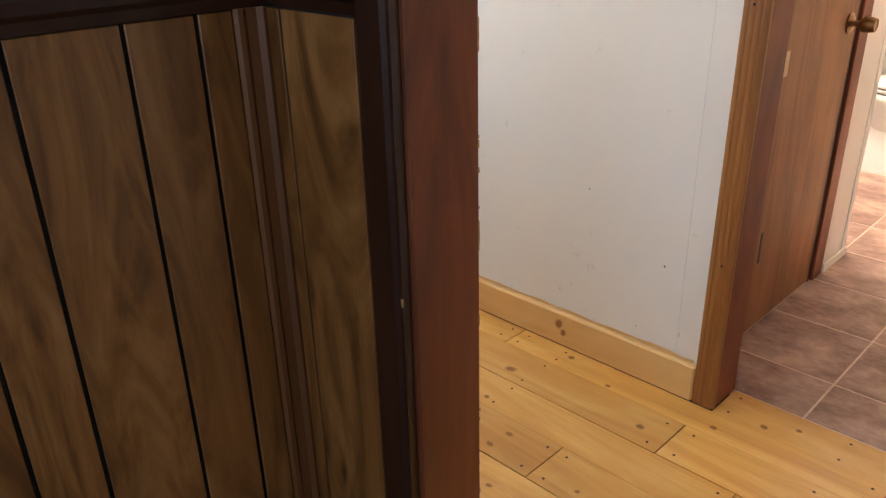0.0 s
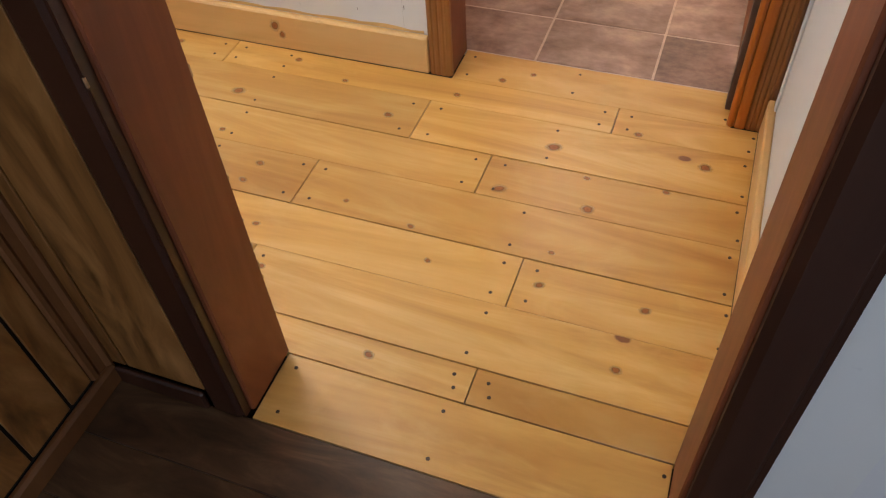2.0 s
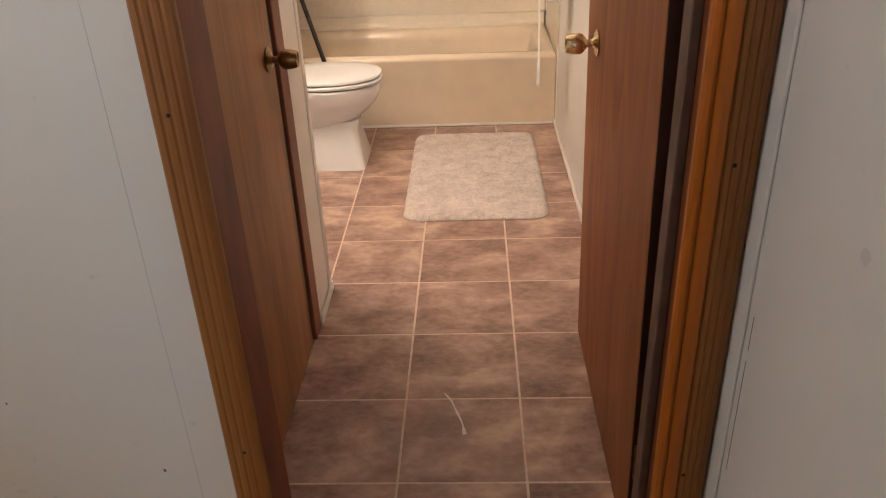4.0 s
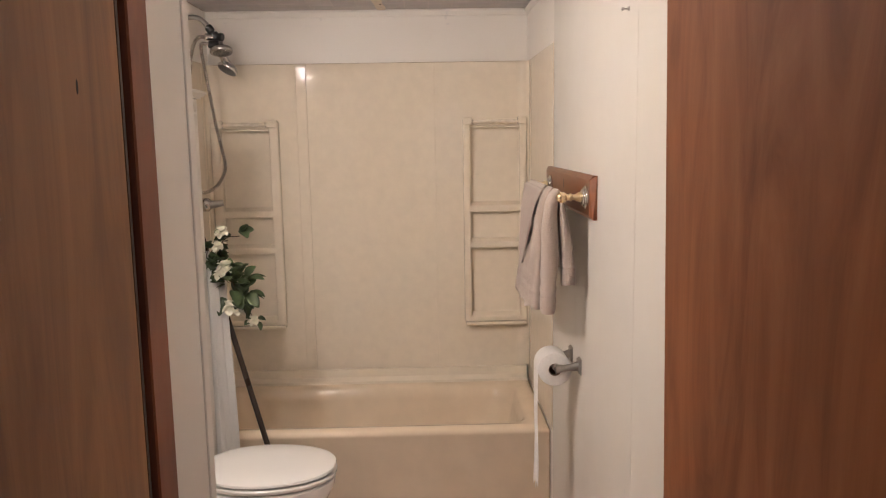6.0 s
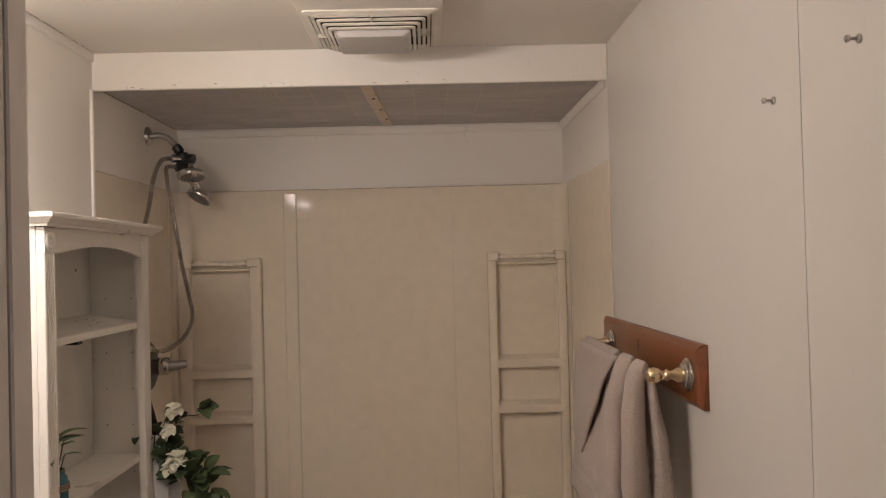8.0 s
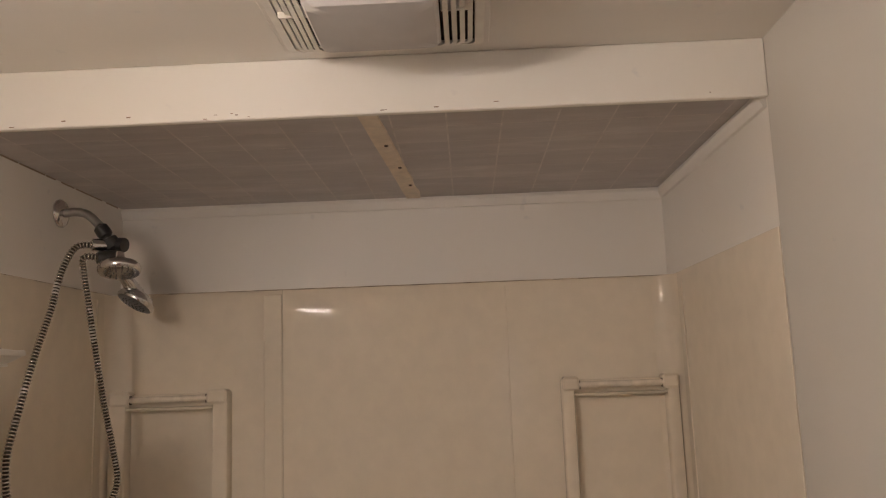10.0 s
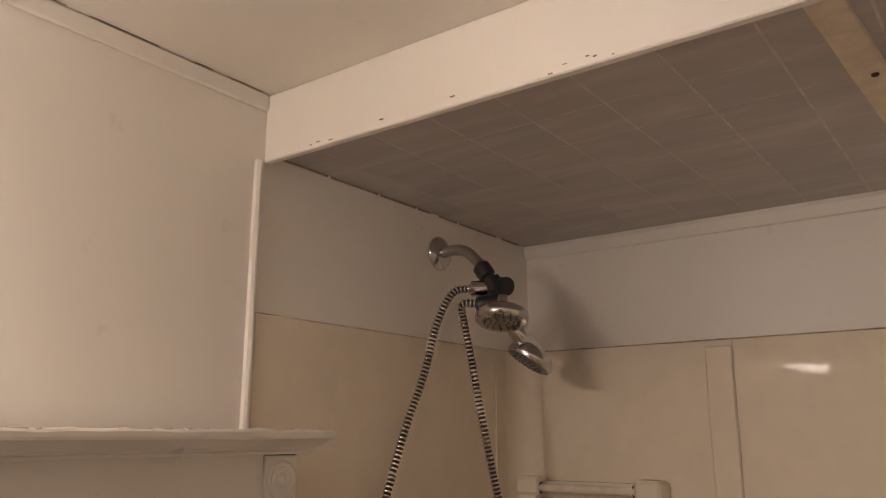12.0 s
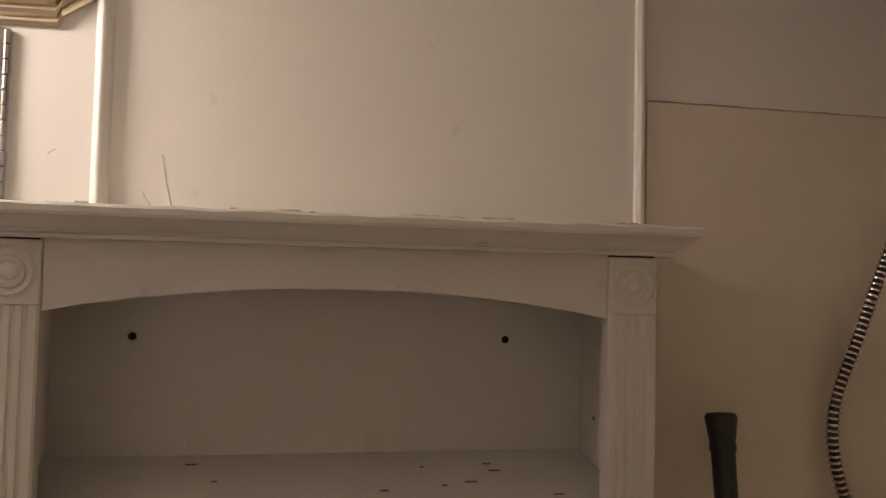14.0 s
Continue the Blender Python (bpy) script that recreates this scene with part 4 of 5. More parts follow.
part("spray_face", bm, plain("dark spray face", (0.14, 0.135, 0.13), 0.35), hand, smooth=True)
bm = bmesh.new()
for ring, k in ((0.010, 6), (0.019, 11), (0.028, 16)):
    for i in range(k):
        a = 2 * math.pi * i / k
        lathe(bm, [(0.002, 0.0115), (0.0015, 0.0145)], GM @ Matrix.Translation((ring * math.cos(a), ring * math.sin(a), 0)), 6)
part("nozzles", bm, BLACK, hand)
# ribbed metal hose: one loop from the coupling down and back up to the handset
hose_pts = spline([J + d * 0.05 + Vector((-0.036, -0.022, 0.001)), (-0.530, 2.903, 1.982), (-0.549, 2.880, 1.925), (-0.556, 2.850, 1.83), (-0.561, 2.803, 1.73), (-0.566, 2.762, 1.62), (-0.568, 2.728, 1.52), (-0.566, 2.745, 1.42),
                   (-0.555, 2.80, 1.355), (-0.53, 2.89, 1.332), (-0.495, 2.97, 1.358), (-0.468, 3.01, 1.43), (-0.480, 3.01, 1.52), (-0.494, 2.990, 1.62), (-0.500, 2.970, 1.70), (-0.508, 2.955, 1.78), (-0.516, 2.942, 1.86), (-0.522, 2.928, 1.93), (-0.515, 2.914, 1.960), (-0.482, 2.920, 1.960)], 46)
step, path, gone = 0.0038, [hose_pts[0]], 0.0
for a, b in zip(hose_pts, hose_pts[1:]):
    seg_len = (b - a).length
    while gone + seg_len >= step:
        a = a + (b - a).normalized() * (step - gone)
        seg_len = (b - a).length
        gone = 0.0
        path.append(a)
    gone += seg_len
bm = bmesh.new()
tube(bm, path, 0.0067, 8)
core = part("hose_core", bm, plain("dull hose core", (0.06, 0.052, 0.045), 0.4, 0.7), shower, smooth=True)
bm = bmesh.new()
for i in range(0, len(path) - 1, 2):
    a, b = path[i], path[i + 1]
    q = (b - a).to_track_quat("Z", "Y").to_matrix().to_4x4()
    lathe(bm, [(0.0066, -0.0022), (0.0084, -0.0014), (0.0088, 0.0), (0.0084, 0.0014), (0.0066, 0.0022)], Matrix.Translation(a) @ q, 10, cap=False)
tagged(part("hose_ribs", bm, CHROME_BRIGHT, shower, "bright metal hose ribs", smooth=True), kind="stuff")

valve = thing("shower_valve", (XL + 0.012, 2.885, 1.278), "chrome single-lever shower valve on a dark round plate", "faucet")
bm = bmesh.new()
lathe(bm, [(0.085, 0), (0.085, 0.004), (0.076, 0.012), (0.03, 0.018)], pose(XL + 0.0045, 2.885, 1.278, 0, 90, 0), 40)
part("plate", bm, plain("dull dark steel", (0.16, 0.15, 0.14), 0.5, 0.6, 0.15, 40), valve, smooth=True)
bm = bmesh.new()
lathe(bm, [(0.027, 0.010), (0.026, 0.035), (0.030, 0.040), (0.030, 0.068), (0.022, 0.078)], pose(XL + 0.0045, 2.885, 1.278, 0, 90, 0), 28)
hub = part("hub", bm, CHROME, valve, smooth=True)
bm = bmesh.new()
tube(bm, [(-0.515, 2.885, 1.278), (-0.488, 2.889, 1.280), (-0.456, 2.896, 1.284)], lambda t: 0.019 - 0.006 * t, 14)
part("lever", bm, NICKEL, hub, smooth=True)

# ---- shelf cabinet over the toilet ----
CF, CB, CN, CFY = -0.410, -0.566, 1.818, 2.417
cab = thing("shelf_cabinet", (-0.475, 2.113, 0), "white painted open shelf unit standing over the toilet, chipped cornice", "cabinet")
for y0 in (CN, CFY - 0.016):
    bm = bmesh.new()
    prism(bm, [(CB, 0.0), (CB, 1.709), (CF - 0.0185, 1.709), (CF - 0.0185, 0.0), (CF - 0.055, 0.0), (CF - 0.06, 0.70), (CF - 0.075, 0.78), (CB + 0.075, 0.78), (CB + 0.06, 0.70), (CB + 0.055, 0.0)], y0, y0 + 0.016, lambda x, z, y: (x, y, z))
    part("side", bm, CAB_PAINT, cab)
part("back_panel", B(((CB - 0.008, CN, 0.86), (CB - 0.0005, CFY, 1.709))), CAB_PAINT, cab)
for y0 in (CN, CFY - 0.049):
    w = 0.049
    prof = [(0, 0), (0, 0.016), (0.002, 0.018)]
    for k in range(4):
        c = 0.0105 + k * 0.0092
        prof += [(c - 0.0025, 0.018), (c - 0.001, 0.0155), (c + 0.001, 0.0155), (c + 0.0025, 0.018)]
    prof += [(w - 0.002, 0.018), (w, 0.016), (w, 0)]
    bm = bmesh.new()
    prism(bm, prof, 0.0, 1.648, lambda u, v, z: (CF - 0.018 + v, y0 + u, z))
    col = part("column", bm, CAB_PAINT, cab)
    bm = bmesh.new()
    box(bm, (CF - 0.018, y0, 1.6482), (CF, y0 + w, 1.7027), 0.001)
    blk = part("corner_block", bm, CAB_PAINT, cab)
    bm = bmesh.new()
    lathe(bm, [(0.0215, -0.001), (0.0215, 0.001), (0.019, 0.003), (0.016, 0.0012), (0.0145, 0.001), (0.013, 0.0028), (0.0105, 0.003), (0.008, 0.001), (0.007, 0.001), (0.005, 0.003), (0.001, 0.0036)], pose(CF, y0 + w / 2, 1.6755, 0, 90, 0), 32)
    part("rosette", bm, CAB_PAINT, blk, smooth=True)
bm = bmesh.new()
yl, yr = CN + 0.0495, CFY - 0.0495
arch = [(yl, 1.7088), (yl, 1.643)] + [(yl + (yr - yl) * i / 20, 1.643 + 0.024 * math.sin(math.pi * i / 20) ** 0.8) for i in range(1, 20)] + [(yr, 1.643), (yr, 1.7088)]
prism(bm, arch, CF - 0.017, CF - 0.004, lambda u, v, x: (x, u, v))
part("arched_rail", bm, CAB_PAINT, cab)
# cornice: stepped moulding round three sides, worn along its top edge
bm = bmesh.new()
steps = [(0.0100, 1.7040), (0.0130, 1.7045), (0.0130, 1.7076), (0.0115, 1.7083), (0.0135, 1.7104), (0.0175, 1.7119), (0.0185, 1.7132), (0.0215, 1.7154), (0.0265, 1.7195), (0.0290, 1.7212), (0.0315, 1.7218), (0.0322, 1.7246), (0.0318, 1.7294), (0.0300, 1.7317), (0.0240, 1.7322)]
loops = []
for o, z in steps:
    lp = []
    corners = [(CB - 0.008, CN - o), (CF + o, CN - o), (CF + o, CFY + o), (CB - 0.008, CFY + o)]
    for (xa, ya), (xb, yb) in zip(corners, corners[1:] + corners[:1]):
        for k in range(24):
            t = k / 24
            px, py = xa + (xb - xa) * t, ya + (yb - ya) * t
            wear = 0.0022 * noise.noise((px * 40, py * 40, z * 30)) if z > 1.7290 else 0
            lp.append((px, py, z + wear))
    loops.append(lp)
loft(bm, loops)
part("cornice", bm, CAB_PAINT, cab, "stepped cornice with chipped paint")
for y0 in (CN + 0.002, CFY - 0.047):
    part("cornice_gap", B(((CF - 0.010, y0, 1.7028), (CF + 0.0006, y0 + 0.043, 1.7040))), GAP, cab)
bm = bmesh.new()
for i in range(26):
    py = rng.uniform(CN, CFY - 0.05) if i % 3 else rng.uniform(2.0, 2.25)
    L = rng.uniform(0.004, 0.018)
    box(bm, (CF + 0.0245, py, 1.7312), (CF + 0.0300, py + L, 1.7322 + rng.uniform(0.0, 0.0014)), 0.0006)
part("chipped_paint", bm, plain("pinkish old paint", (0.68, 0.57, 0.49), 0.8, 0, 0.25, 90), cab, "pinkish bare patches where paint is chipped")["kind"] = "stuff"
bm = bmesh.new()
prism(bm, [(CB, 1.472), (CB, 1.489), (CF - 0.0205, 1.466), (CF - 0.019, 1.4645), (CF - 0.019, 1.449)], CN + 0.0165, CFY - 0.0165, lambda u, v, y: (u, y, v))
part("shelf", bm, CAB_PAINT, cab, "top shelf sagging towards its front edge")
for z in (1.100, 0.890):
    part("shelf", B(((CB, CN + 0.0165, z - 0.016), (CF - 0.019, CFY - 0.0165, z)), bevel=0.0015), CAB_PAINT, cab)
part("apron", B(((CF - 0.017, CN + 0.0495, 0.855), (CF - 0.004, CFY - 0.0495, 0.8835)), bevel=0.002), CAB_PAINT, cab)
part("stretcher", B(((CB, CN + 0.0165, 0.16), (CB + 0.016, CFY - 0.0165, 0.20)), bevel=0.002), CAB_PAINT, cab)
bm = bmesh.new()
for yy in (1.912, 2.31):
    hole = bmesh.new()
    lathe(hole, [(0.0042, 0), (0.0042, 0.0006)], pose(CB - 0.0004, yy, 1.612, 0, 90, 0), 10)
    part("screw_hole", hole, GAP, cab)
for z in (0.95, 1.05, 1.18, 1.28, 1.38, 1.44, 1.53):
    for x in (CF - 0.045, CB + 0.04):
        lathe(bm, [(0.0018, 0), (0.0018, 0.0006)], pose(x, CFY - 0.0162, z, 90, 0, 0), 8)
tagged(part("peg_holes", bm, GAP, cab), kind="stuff")
part("bracket", B(((CF - 0.09, 2.03, 1.439), (CF - 0.03, 2.055, 1.4498)), bevel=0.001), BLACK, cab, "dark clip under the shelf")
bm = bmesh.new()
for i in range(9):
    px, py = rng.uniform(CB + 0.02, CF - 0.04), rng.uniform(1.9, 2.35)
    top = 1.4665 + (CF - 0.0205 - px) * 0.169
    box(bm, (px, py, top - 0.0006), (px + rng.uniform(0.002, 0.005), py + rng.uniform(0.003, 0.016), top))
part("paint_flakes", bm, plain("grey flake", (0.25, 0.2, 0.17), 0.8), cab)["kind"] = "stuff"


def leaf_at(bm, base, aim, length, width, droop=0.25, roll=0.0):
    """One cupped leaf with a midrib from base towards aim."""
    aim = Vector(aim).normalized()
    side = aim.cross(Vector((0, 0, 1)))
    side = (side.normalized() if side.length > 0.05 else Vector((1, 0, 0)))
    up = side.cross(aim)
    q = Matrix.Rotation(roll, 3, aim)
    side, up = q @ side, q @ up
    rows = []
    for i in range(10):
        t = i / 9
        w = width * max(0.02, math.sin(math.pi * min(1, 0.04 + t * 0.96) ** 0.8)) ** 0.65
        c = Vector(base) + aim * length * t - Vector((0, 0, 1)) * droop * length * t * t
        rows.append([bm.verts.new(c + side * w * k / 2 + up * w * 0.20 * abs(k) ** 1.6) for k in (-1, -0.5, 0, 0.5, 1)])
    for a, b in zip(rows, rows[1:]):
        for k in range(4):
            bm.faces.new((a[k], a[k + 1], b[k + 1], b[k]))


def blossom(bm, c, size, seed):
    r = random.Random(seed)
    for layer, k in ((1.0, 6), (0.75, 5), (0.5, 4)):
        for i in range(k):
            a = 2 * math.pi * (i + r.random() * 0.6) / k
            up = 0.25 + (1 - layer) * 1.6
            leaf_at(bm, c, (math.cos(a), -0.35 - up, math.sin(a)), size * layer, size * layer * 1.15, 0.1, r.uniform(-0.3, 0.3))


def thicken(ob, mm=0.0007):
    md = ob.modifiers.new("thickness", "SOLIDIFY")
    md.thickness = mm
    return ob


# small plant in a teal jar on the middle shelf
jar = thing("potted_plant", (-0.44, 1.885, 1.100), "small leafy plant in a teal glass jar tied with twine", "plant")
bm = bmesh.new()
lathe(bm, [(0.030, 0.0005), (0.035, 0.004), (0.036, 0.05), (0.034, 0.072), (0.029, 0.078), (0.029, 0.088), (0.026, 0.088), (0.026, 0.06)], pose(-0.44, 1.885, 1.100), 28)
jr = part("jar", bm, GLASS_BLUE, jar, smooth=True)
bm = bmesh.new()
for z in (0.048, 0.053, 0.058):
    tube(bm, [(-0.44 + 0.0375 * math.cos(a), 1.885 + 0.0375 * math.sin(a), 1.100 + z) for a in [2 * math.pi * i / 24 for i in range(25)]], 0.002, 6, False)
part("twine", bm, TWINE, jr)
bm, tw = bmesh.new(), bmesh.new()
for i in range(17):
    a = rng.uniform(0, 6.28)
    hgt = rng.uniform(0.02, 0.06)
    p = Vector((-0.44 + 0.012 * math.cos(a), 1.885 + 0.012 * math.sin(a), 1.100 + 0.085))
    e = p + Vector((0.02 * math.cos(a), 0.02 * math.sin(a), hgt))
    tube(tw, [p - Vector((0, 0, 0.03)), e], 0.0012, 5)
    leaf_at(bm, e, (math.cos(a), math.sin(a), rng.uniform(0.0, 0.9)), rng.uniform(0.03, 0.05), rng.uniform(0.01, 0.018), 0.2)
for i, z in enumerate((0.15, 0.162)):
    e = Vector((-0.415, 1.87 + i * 0.012, 1.100 + z))
    tube(tw, [(-0.44, 1.885, 1.17), e], 0.0012, 5)
    leaf_at(bm, e, (0.35, 0.9, 0.25), 0.075, 0.018, 0.25)
thicken(part("leaves", bm, LEAF, jar, smooth=True))
part("stems", tw, TWIG, jar)

# ---- toilet ----
wc = thing("toilet", (-0.28, 2.12, 0), "white porcelain toilet with a closed lid, in front of the tub", "toilet")
TY = 2.12


def oval(cx, rx_back, rx_front, ry, z, k=40):
    out = []
    for i in range(k):
        a = 2 * math.pi * i / k
        c, s = math.cos(a), math.sin(a)
        out.append((cx + (rx_front if c > 0 else rx_back) * c, TY + ry * s * (abs(s) ** -0.12 if abs(s) > 0.05 else 1), z))
    return out


def block(cx, hx, hy, r, z):
    return rounded(cx, TY, hx, hy, r, z, 9)


bm = bmesh.new()
loft(bm, [block(-0.25, 0.246, 0.150, 0.03, 0.0), block(-0.25, 0.243, 0.147, 0.03, 0.014), block(-0.252, 0.230, 0.120, 0.04, 0.10), block(-0.248, 0.214, 0.095, 0.05, 0.17), block(-0.235, 0.21, 0.095, 0.06, 0.215)])
part("pedestal", bm, PORCELAIN, wc, smooth=True)
bm = bmesh.new()
loft(bm, [oval(-0.22, 0.16, 0.13, 0.09, 0.18), oval(-0.20, 0.18, 0.19, 0.120, 0.23), oval(-0.18, 0.20, 0.235, 0.155, 0.29), oval(-0.17, 0.22, 0.252, 0.178, 0.345), oval(-0.17, 0.225, 0.255, 0.182, 0.372), oval(-0.17, 0.222, 0.250, 0.178, 0.378)])
part("bowl", bm, PORCELAIN, wc, smooth=True)
bm = bmesh.new()
loft(bm, [oval(-0.165, 0.215, 0.252, 0.180, 0.3845), oval(-0.165, 0.218, 0.256, 0.184, 0.389), oval(-0.165, 0.218, 0.256, 0.184, 0.397), oval(-0.165, 0.214, 0.252, 0.180, 0.401)])
part("seat", bm, PORCELAIN, wc, smooth=True)
# near-black filler paints the shade in the gaps under seat and lid
bm = bmesh.new()
loft(bm, [oval(-0.165, 0.205, 0.240, 0.168, 0.3775), oval(-0.165, 0.205, 0.240, 0.168, 0.4100)])
part("seat_shadow_gap", bm, GAP, wc)
bm = bmesh.new()
loft(bm, [oval(-0.165, 0.214, 0.250, 0.178, 0.4065), oval(-0.165, 0.218, 0.254, 0.183, 0.411), oval(-0.165, 0.216, 0.252, 0.181, 0.419), oval(-0.165, 0.19, 0.225, 0.155, 0.4265), oval(-0.165, 0.10, 0.12, 0.08, 0.4285)])
part("lid", bm, PORCELAIN, wc, smooth=True)
for yy in (TY - 0.075, TY + 0.075):
    bm = bmesh.new()
    lathe(bm, [(0.014, 0.378), (0.014, 0.425), (0.010, 0.430)], pose(-0.385, yy, 0), 16)
    part("seat_hinge", bm, PORCELAIN, wc, smooth=True)
bm = bmesh.new()
loft(bm, [rounded(-0.4845, TY, 0.072, 0.20, 0.03, 0.372), rounded(-0.4845, TY, 0.078, 0.205, 0.03, 0.39), rounded(-0.4845, TY, 0.080, 0.21, 0.03, 0.70)])
part("tank", bm, PORCELAIN, wc, smooth=True)
bm = bmesh.new()
loft(bm, [rounded(-0.4845, TY, 0.080, 0.212, 0.03, 0.702), rounded(-0.4845, TY, 0.0805, 0.215, 0.03, 0.708), rounded(-0.4845, TY, 0.0805, 0.215, 0.03, 0.725), rounded(-0.4845, TY, 0.074, 0.208, 0.03, 0.733)])
part("tank_lid", bm, PORCELAIN, wc, smooth=True)
bm = bmesh.new()
tube(bm, [(-0.404, TY - 0.15, 0.64), (-0.392, TY - 0.15, 0.64), (-0.386, TY - 0.13, 0.638), (-0.386, TY - 0.09, 0.634)], 0.006, 10)
part("flush_handle", bm, CHROME, wc, smooth=True)

# ---- bath mat ----
bm = bmesh.new()
NX, NY = 64, 96
x0, x1, y0, y1, rr = 0.208, 0.795, 1.435, 2.405, 0.07
grid = {}
for i in range(NX + 1):
    for j in range(NY + 1):
        u, v = i / NX * 2 - 1, j / NY * 2 - 1
        hx, hy = (x1 - x0) / 2, (y1 - y0) / 2
        px, py = u * hx, v * hy
        ex, ey = abs(px) - (hx - rr), abs(py) - (hy - rr)
        if ex > 0 and ey > 0:
            dist = math.hypot(ex, ey)
            m_len = max(ex, ey)
            k = m_len / dist if dist else 1
            px = math.copysign(hx - rr + ex * k, px)
            py = math.copysign(hy - rr + ey * k, py)
        edge = min(1, (1 - max(abs(u), abs(v))) * 14)
        z = 0.004 + 0.016 * edge ** 0.5 + 0.004 * noise.noise((px * 38, py * 38, 0)) * edge + 0.003 * noise.noise((px * 9, py * 9, 3)) * edge
        wob = 0.003 * noise.noise((px * 25, py * 25, 9))
        grid[i, j] = bm.verts.new(((x0 + x1) / 2 + px + wob, (y0 + y1) / 2 + py + wob, max(z, 0.003)))
for i in range(NX):
    for j in range(NY):
        bm.faces.new((grid[i, j], grid[i + 1, j], grid[i + 1, j + 1], grid[i, j + 1]))
rim = [e for e in bm.edges if len(e.link_faces) == 1]
ex = bmesh.ops.extrude_edge_only(bm, edges=rim)
for g in ex["geom"]:
    if isinstance(g, bmesh.types.BMVert):
        g.co.z = 0.0012
tagged(link_bm("bath_mat", bm, MAT, True), "blush pink shaggy bath mat with rounded corners on the tile floor", "bath mat")

# ---- paper holder and roll ----
tp = thing("paper_holder", (XR, 2.03, 0.79), "dark nickel toilet paper holder with two square brackets", "paper holder")
for yy in (1.955, 2.105):
    bm = bmesh.new()
    prism(bm, [(-0.027, 0), (-0.02, 0.009), (0.02, 0.009), (0.027, 0)], -0.024, 0.024, lambda u, v, w: (XR - 0.0005 - v, yy + w * 0.9, 0.80 + u))
    br = part("bracket", bm, NICKEL, tp)
    bm = bmesh.new()
    tube(bm, [(XR - 0.008, yy, 0.80), (XR - 0.03, yy, 0.796), (XR - 0.055, yy, 0.793), (XR - 0.082, yy, 0.792)], lambda t: 0.016 - 0.005 * math.sin(math.pi * t), 12)
    part("arm", bm, NICKEL, br, smooth=True)
bm = bmesh.new()
lathe(bm, [(0.008, -0.0745), (0.010, -0.06), (0.010, 0.06), (0.008, 0.0745)], pose(XR - 0.080, 2.03, 0.792, 90, 0, 0), 16)
part("roller", bm, NICKEL, tp, smooth=True)
roll = thing("toilet_roll", (XR - 0.08, 2.03, 0.78), "white toilet paper roll with a long loose end", "toilet paper")
bm = bmesh.new()
lathe(bm, [(0.021, -0.052), (0.053, -0.052), (0.0555, -0.050), (0.0555, 0.050), (0.053, 0.052), (0.021, 0.052), (0.021, -0.052)], pose(XR - 0.08, 2.03, 0.782, 90, 0, 0), 40, False)
part("paper", bm, PAPER, roll, smooth=True)
bm = bmesh.new()
lathe(bm, [(0.0208, -0.053), (0.0208, 0.053), (0.0195, 0.053), (0.0195, -0.053), (0.0208, -0.053)], pose(XR - 0.08, 2.03, 0.782, 90, 0, 0), 24, False)
part("core", bm, CARD, roll, smooth=True)
bm = bmesh.new()
prev = None
for i in range(30):
    z = 0.785 - 0.42 * i / 29
    row = []
    for k in range(7):
        w = (k / 6 - 0.5) * 0.1 * (1 - 0.25 * (i / 29) ** 3)
        row.append(bm.verts.new((XR - 0.1362 - 0.004 * math.sin(k * 1.3 + i * 0.2) * (i / 29), 2.03 + w, z + (0.02 * math.sin(k * 1.9) if i == 29 else 0))))
    if prev:
        for k in range(6):
            bm.faces.new((prev[k], prev[k + 1], row[k + 1], row[k]))
    prev = row
thicken(part("loose_end", bm, PAPER, roll, smooth=True), 0.0004)

# ---- towel rack and towel ----
rack = thing("towel_rack", (XR, 2.12, 1.36), "cherry-stained wooden board with chrome and brass towel bar", "towel rack")
bm = bmesh.new()
prism(bm, [(-0.0645, 0), (-0.0645, 0.012), (-0.052, 0.021), (0.052, 0.021), (0.0645, 0.012), (0.0645, 0)], 1.728, 2.556, lambda u, v, y: (XR - 0.0005 - v, y, 1.368 + u))
for v in bm.verts:
    if v.co.x < XR - 0.018:
        v.co.y += 0.012 if v.co.y < 2 else -0.012
part("board", bm, RACK, rack, "bevelled cherry-stained board")
bm = bmesh.new()
lathe(bm, [(0.011, 0), (0.010, 0.0008)], pose(XR - 0.0213, 2.164, 1.388, 0, -90, 0) @ Matrix.Diagonal((1.5, 0.75, 1, 1)), 16)
part("plugged_hole", bm, JAMB_DARK, rack, "dark plugged hole")
BX, BZ = 0.822, 1.368
for yy in (1.780, 2.43):
    bm = bmesh.new()
    m = pose(XR - 0.022, yy, BZ, 0, -90, 0)
    lathe(bm, [(0.034, 0), (0.034, 0.004), (0.029, 0.006), (0.029, 0.009), (0.024, 0.011), (0.024, 0.014), (0.015, 0.018)], m, 32)
    fl = part("flange", bm, CHROME, rack, smooth=True)
    bm = bmesh.new()
    lathe(bm, [(0.014, 0.016), (0.015, 0.024), (0.009, 0.034), (0.008, 0.042), (0.012, 0.045), (0.012, 0.048), (0.0085, 0.052), (0.010, 0.058), (0.0145, 0.064), (0.0168, 0.072), (0.0160, 0.080), (0.011, 0.087), (0.002, 0.090)], m, 28)
    part("post", bm, PALE_BRASS, fl, "polished brass turned post", smooth=True)
bm = bmesh.new()
tube(bm, [(BX, 1.780, BZ), (BX, 2.43, BZ)], 0.007, 12)
part("bar", bm, CHROME, rack, smooth=True)

tw = thing("hand_towel", (BX, 2.1, BZ), "taupe terry hand towel draped in folds over the bar", "towel")


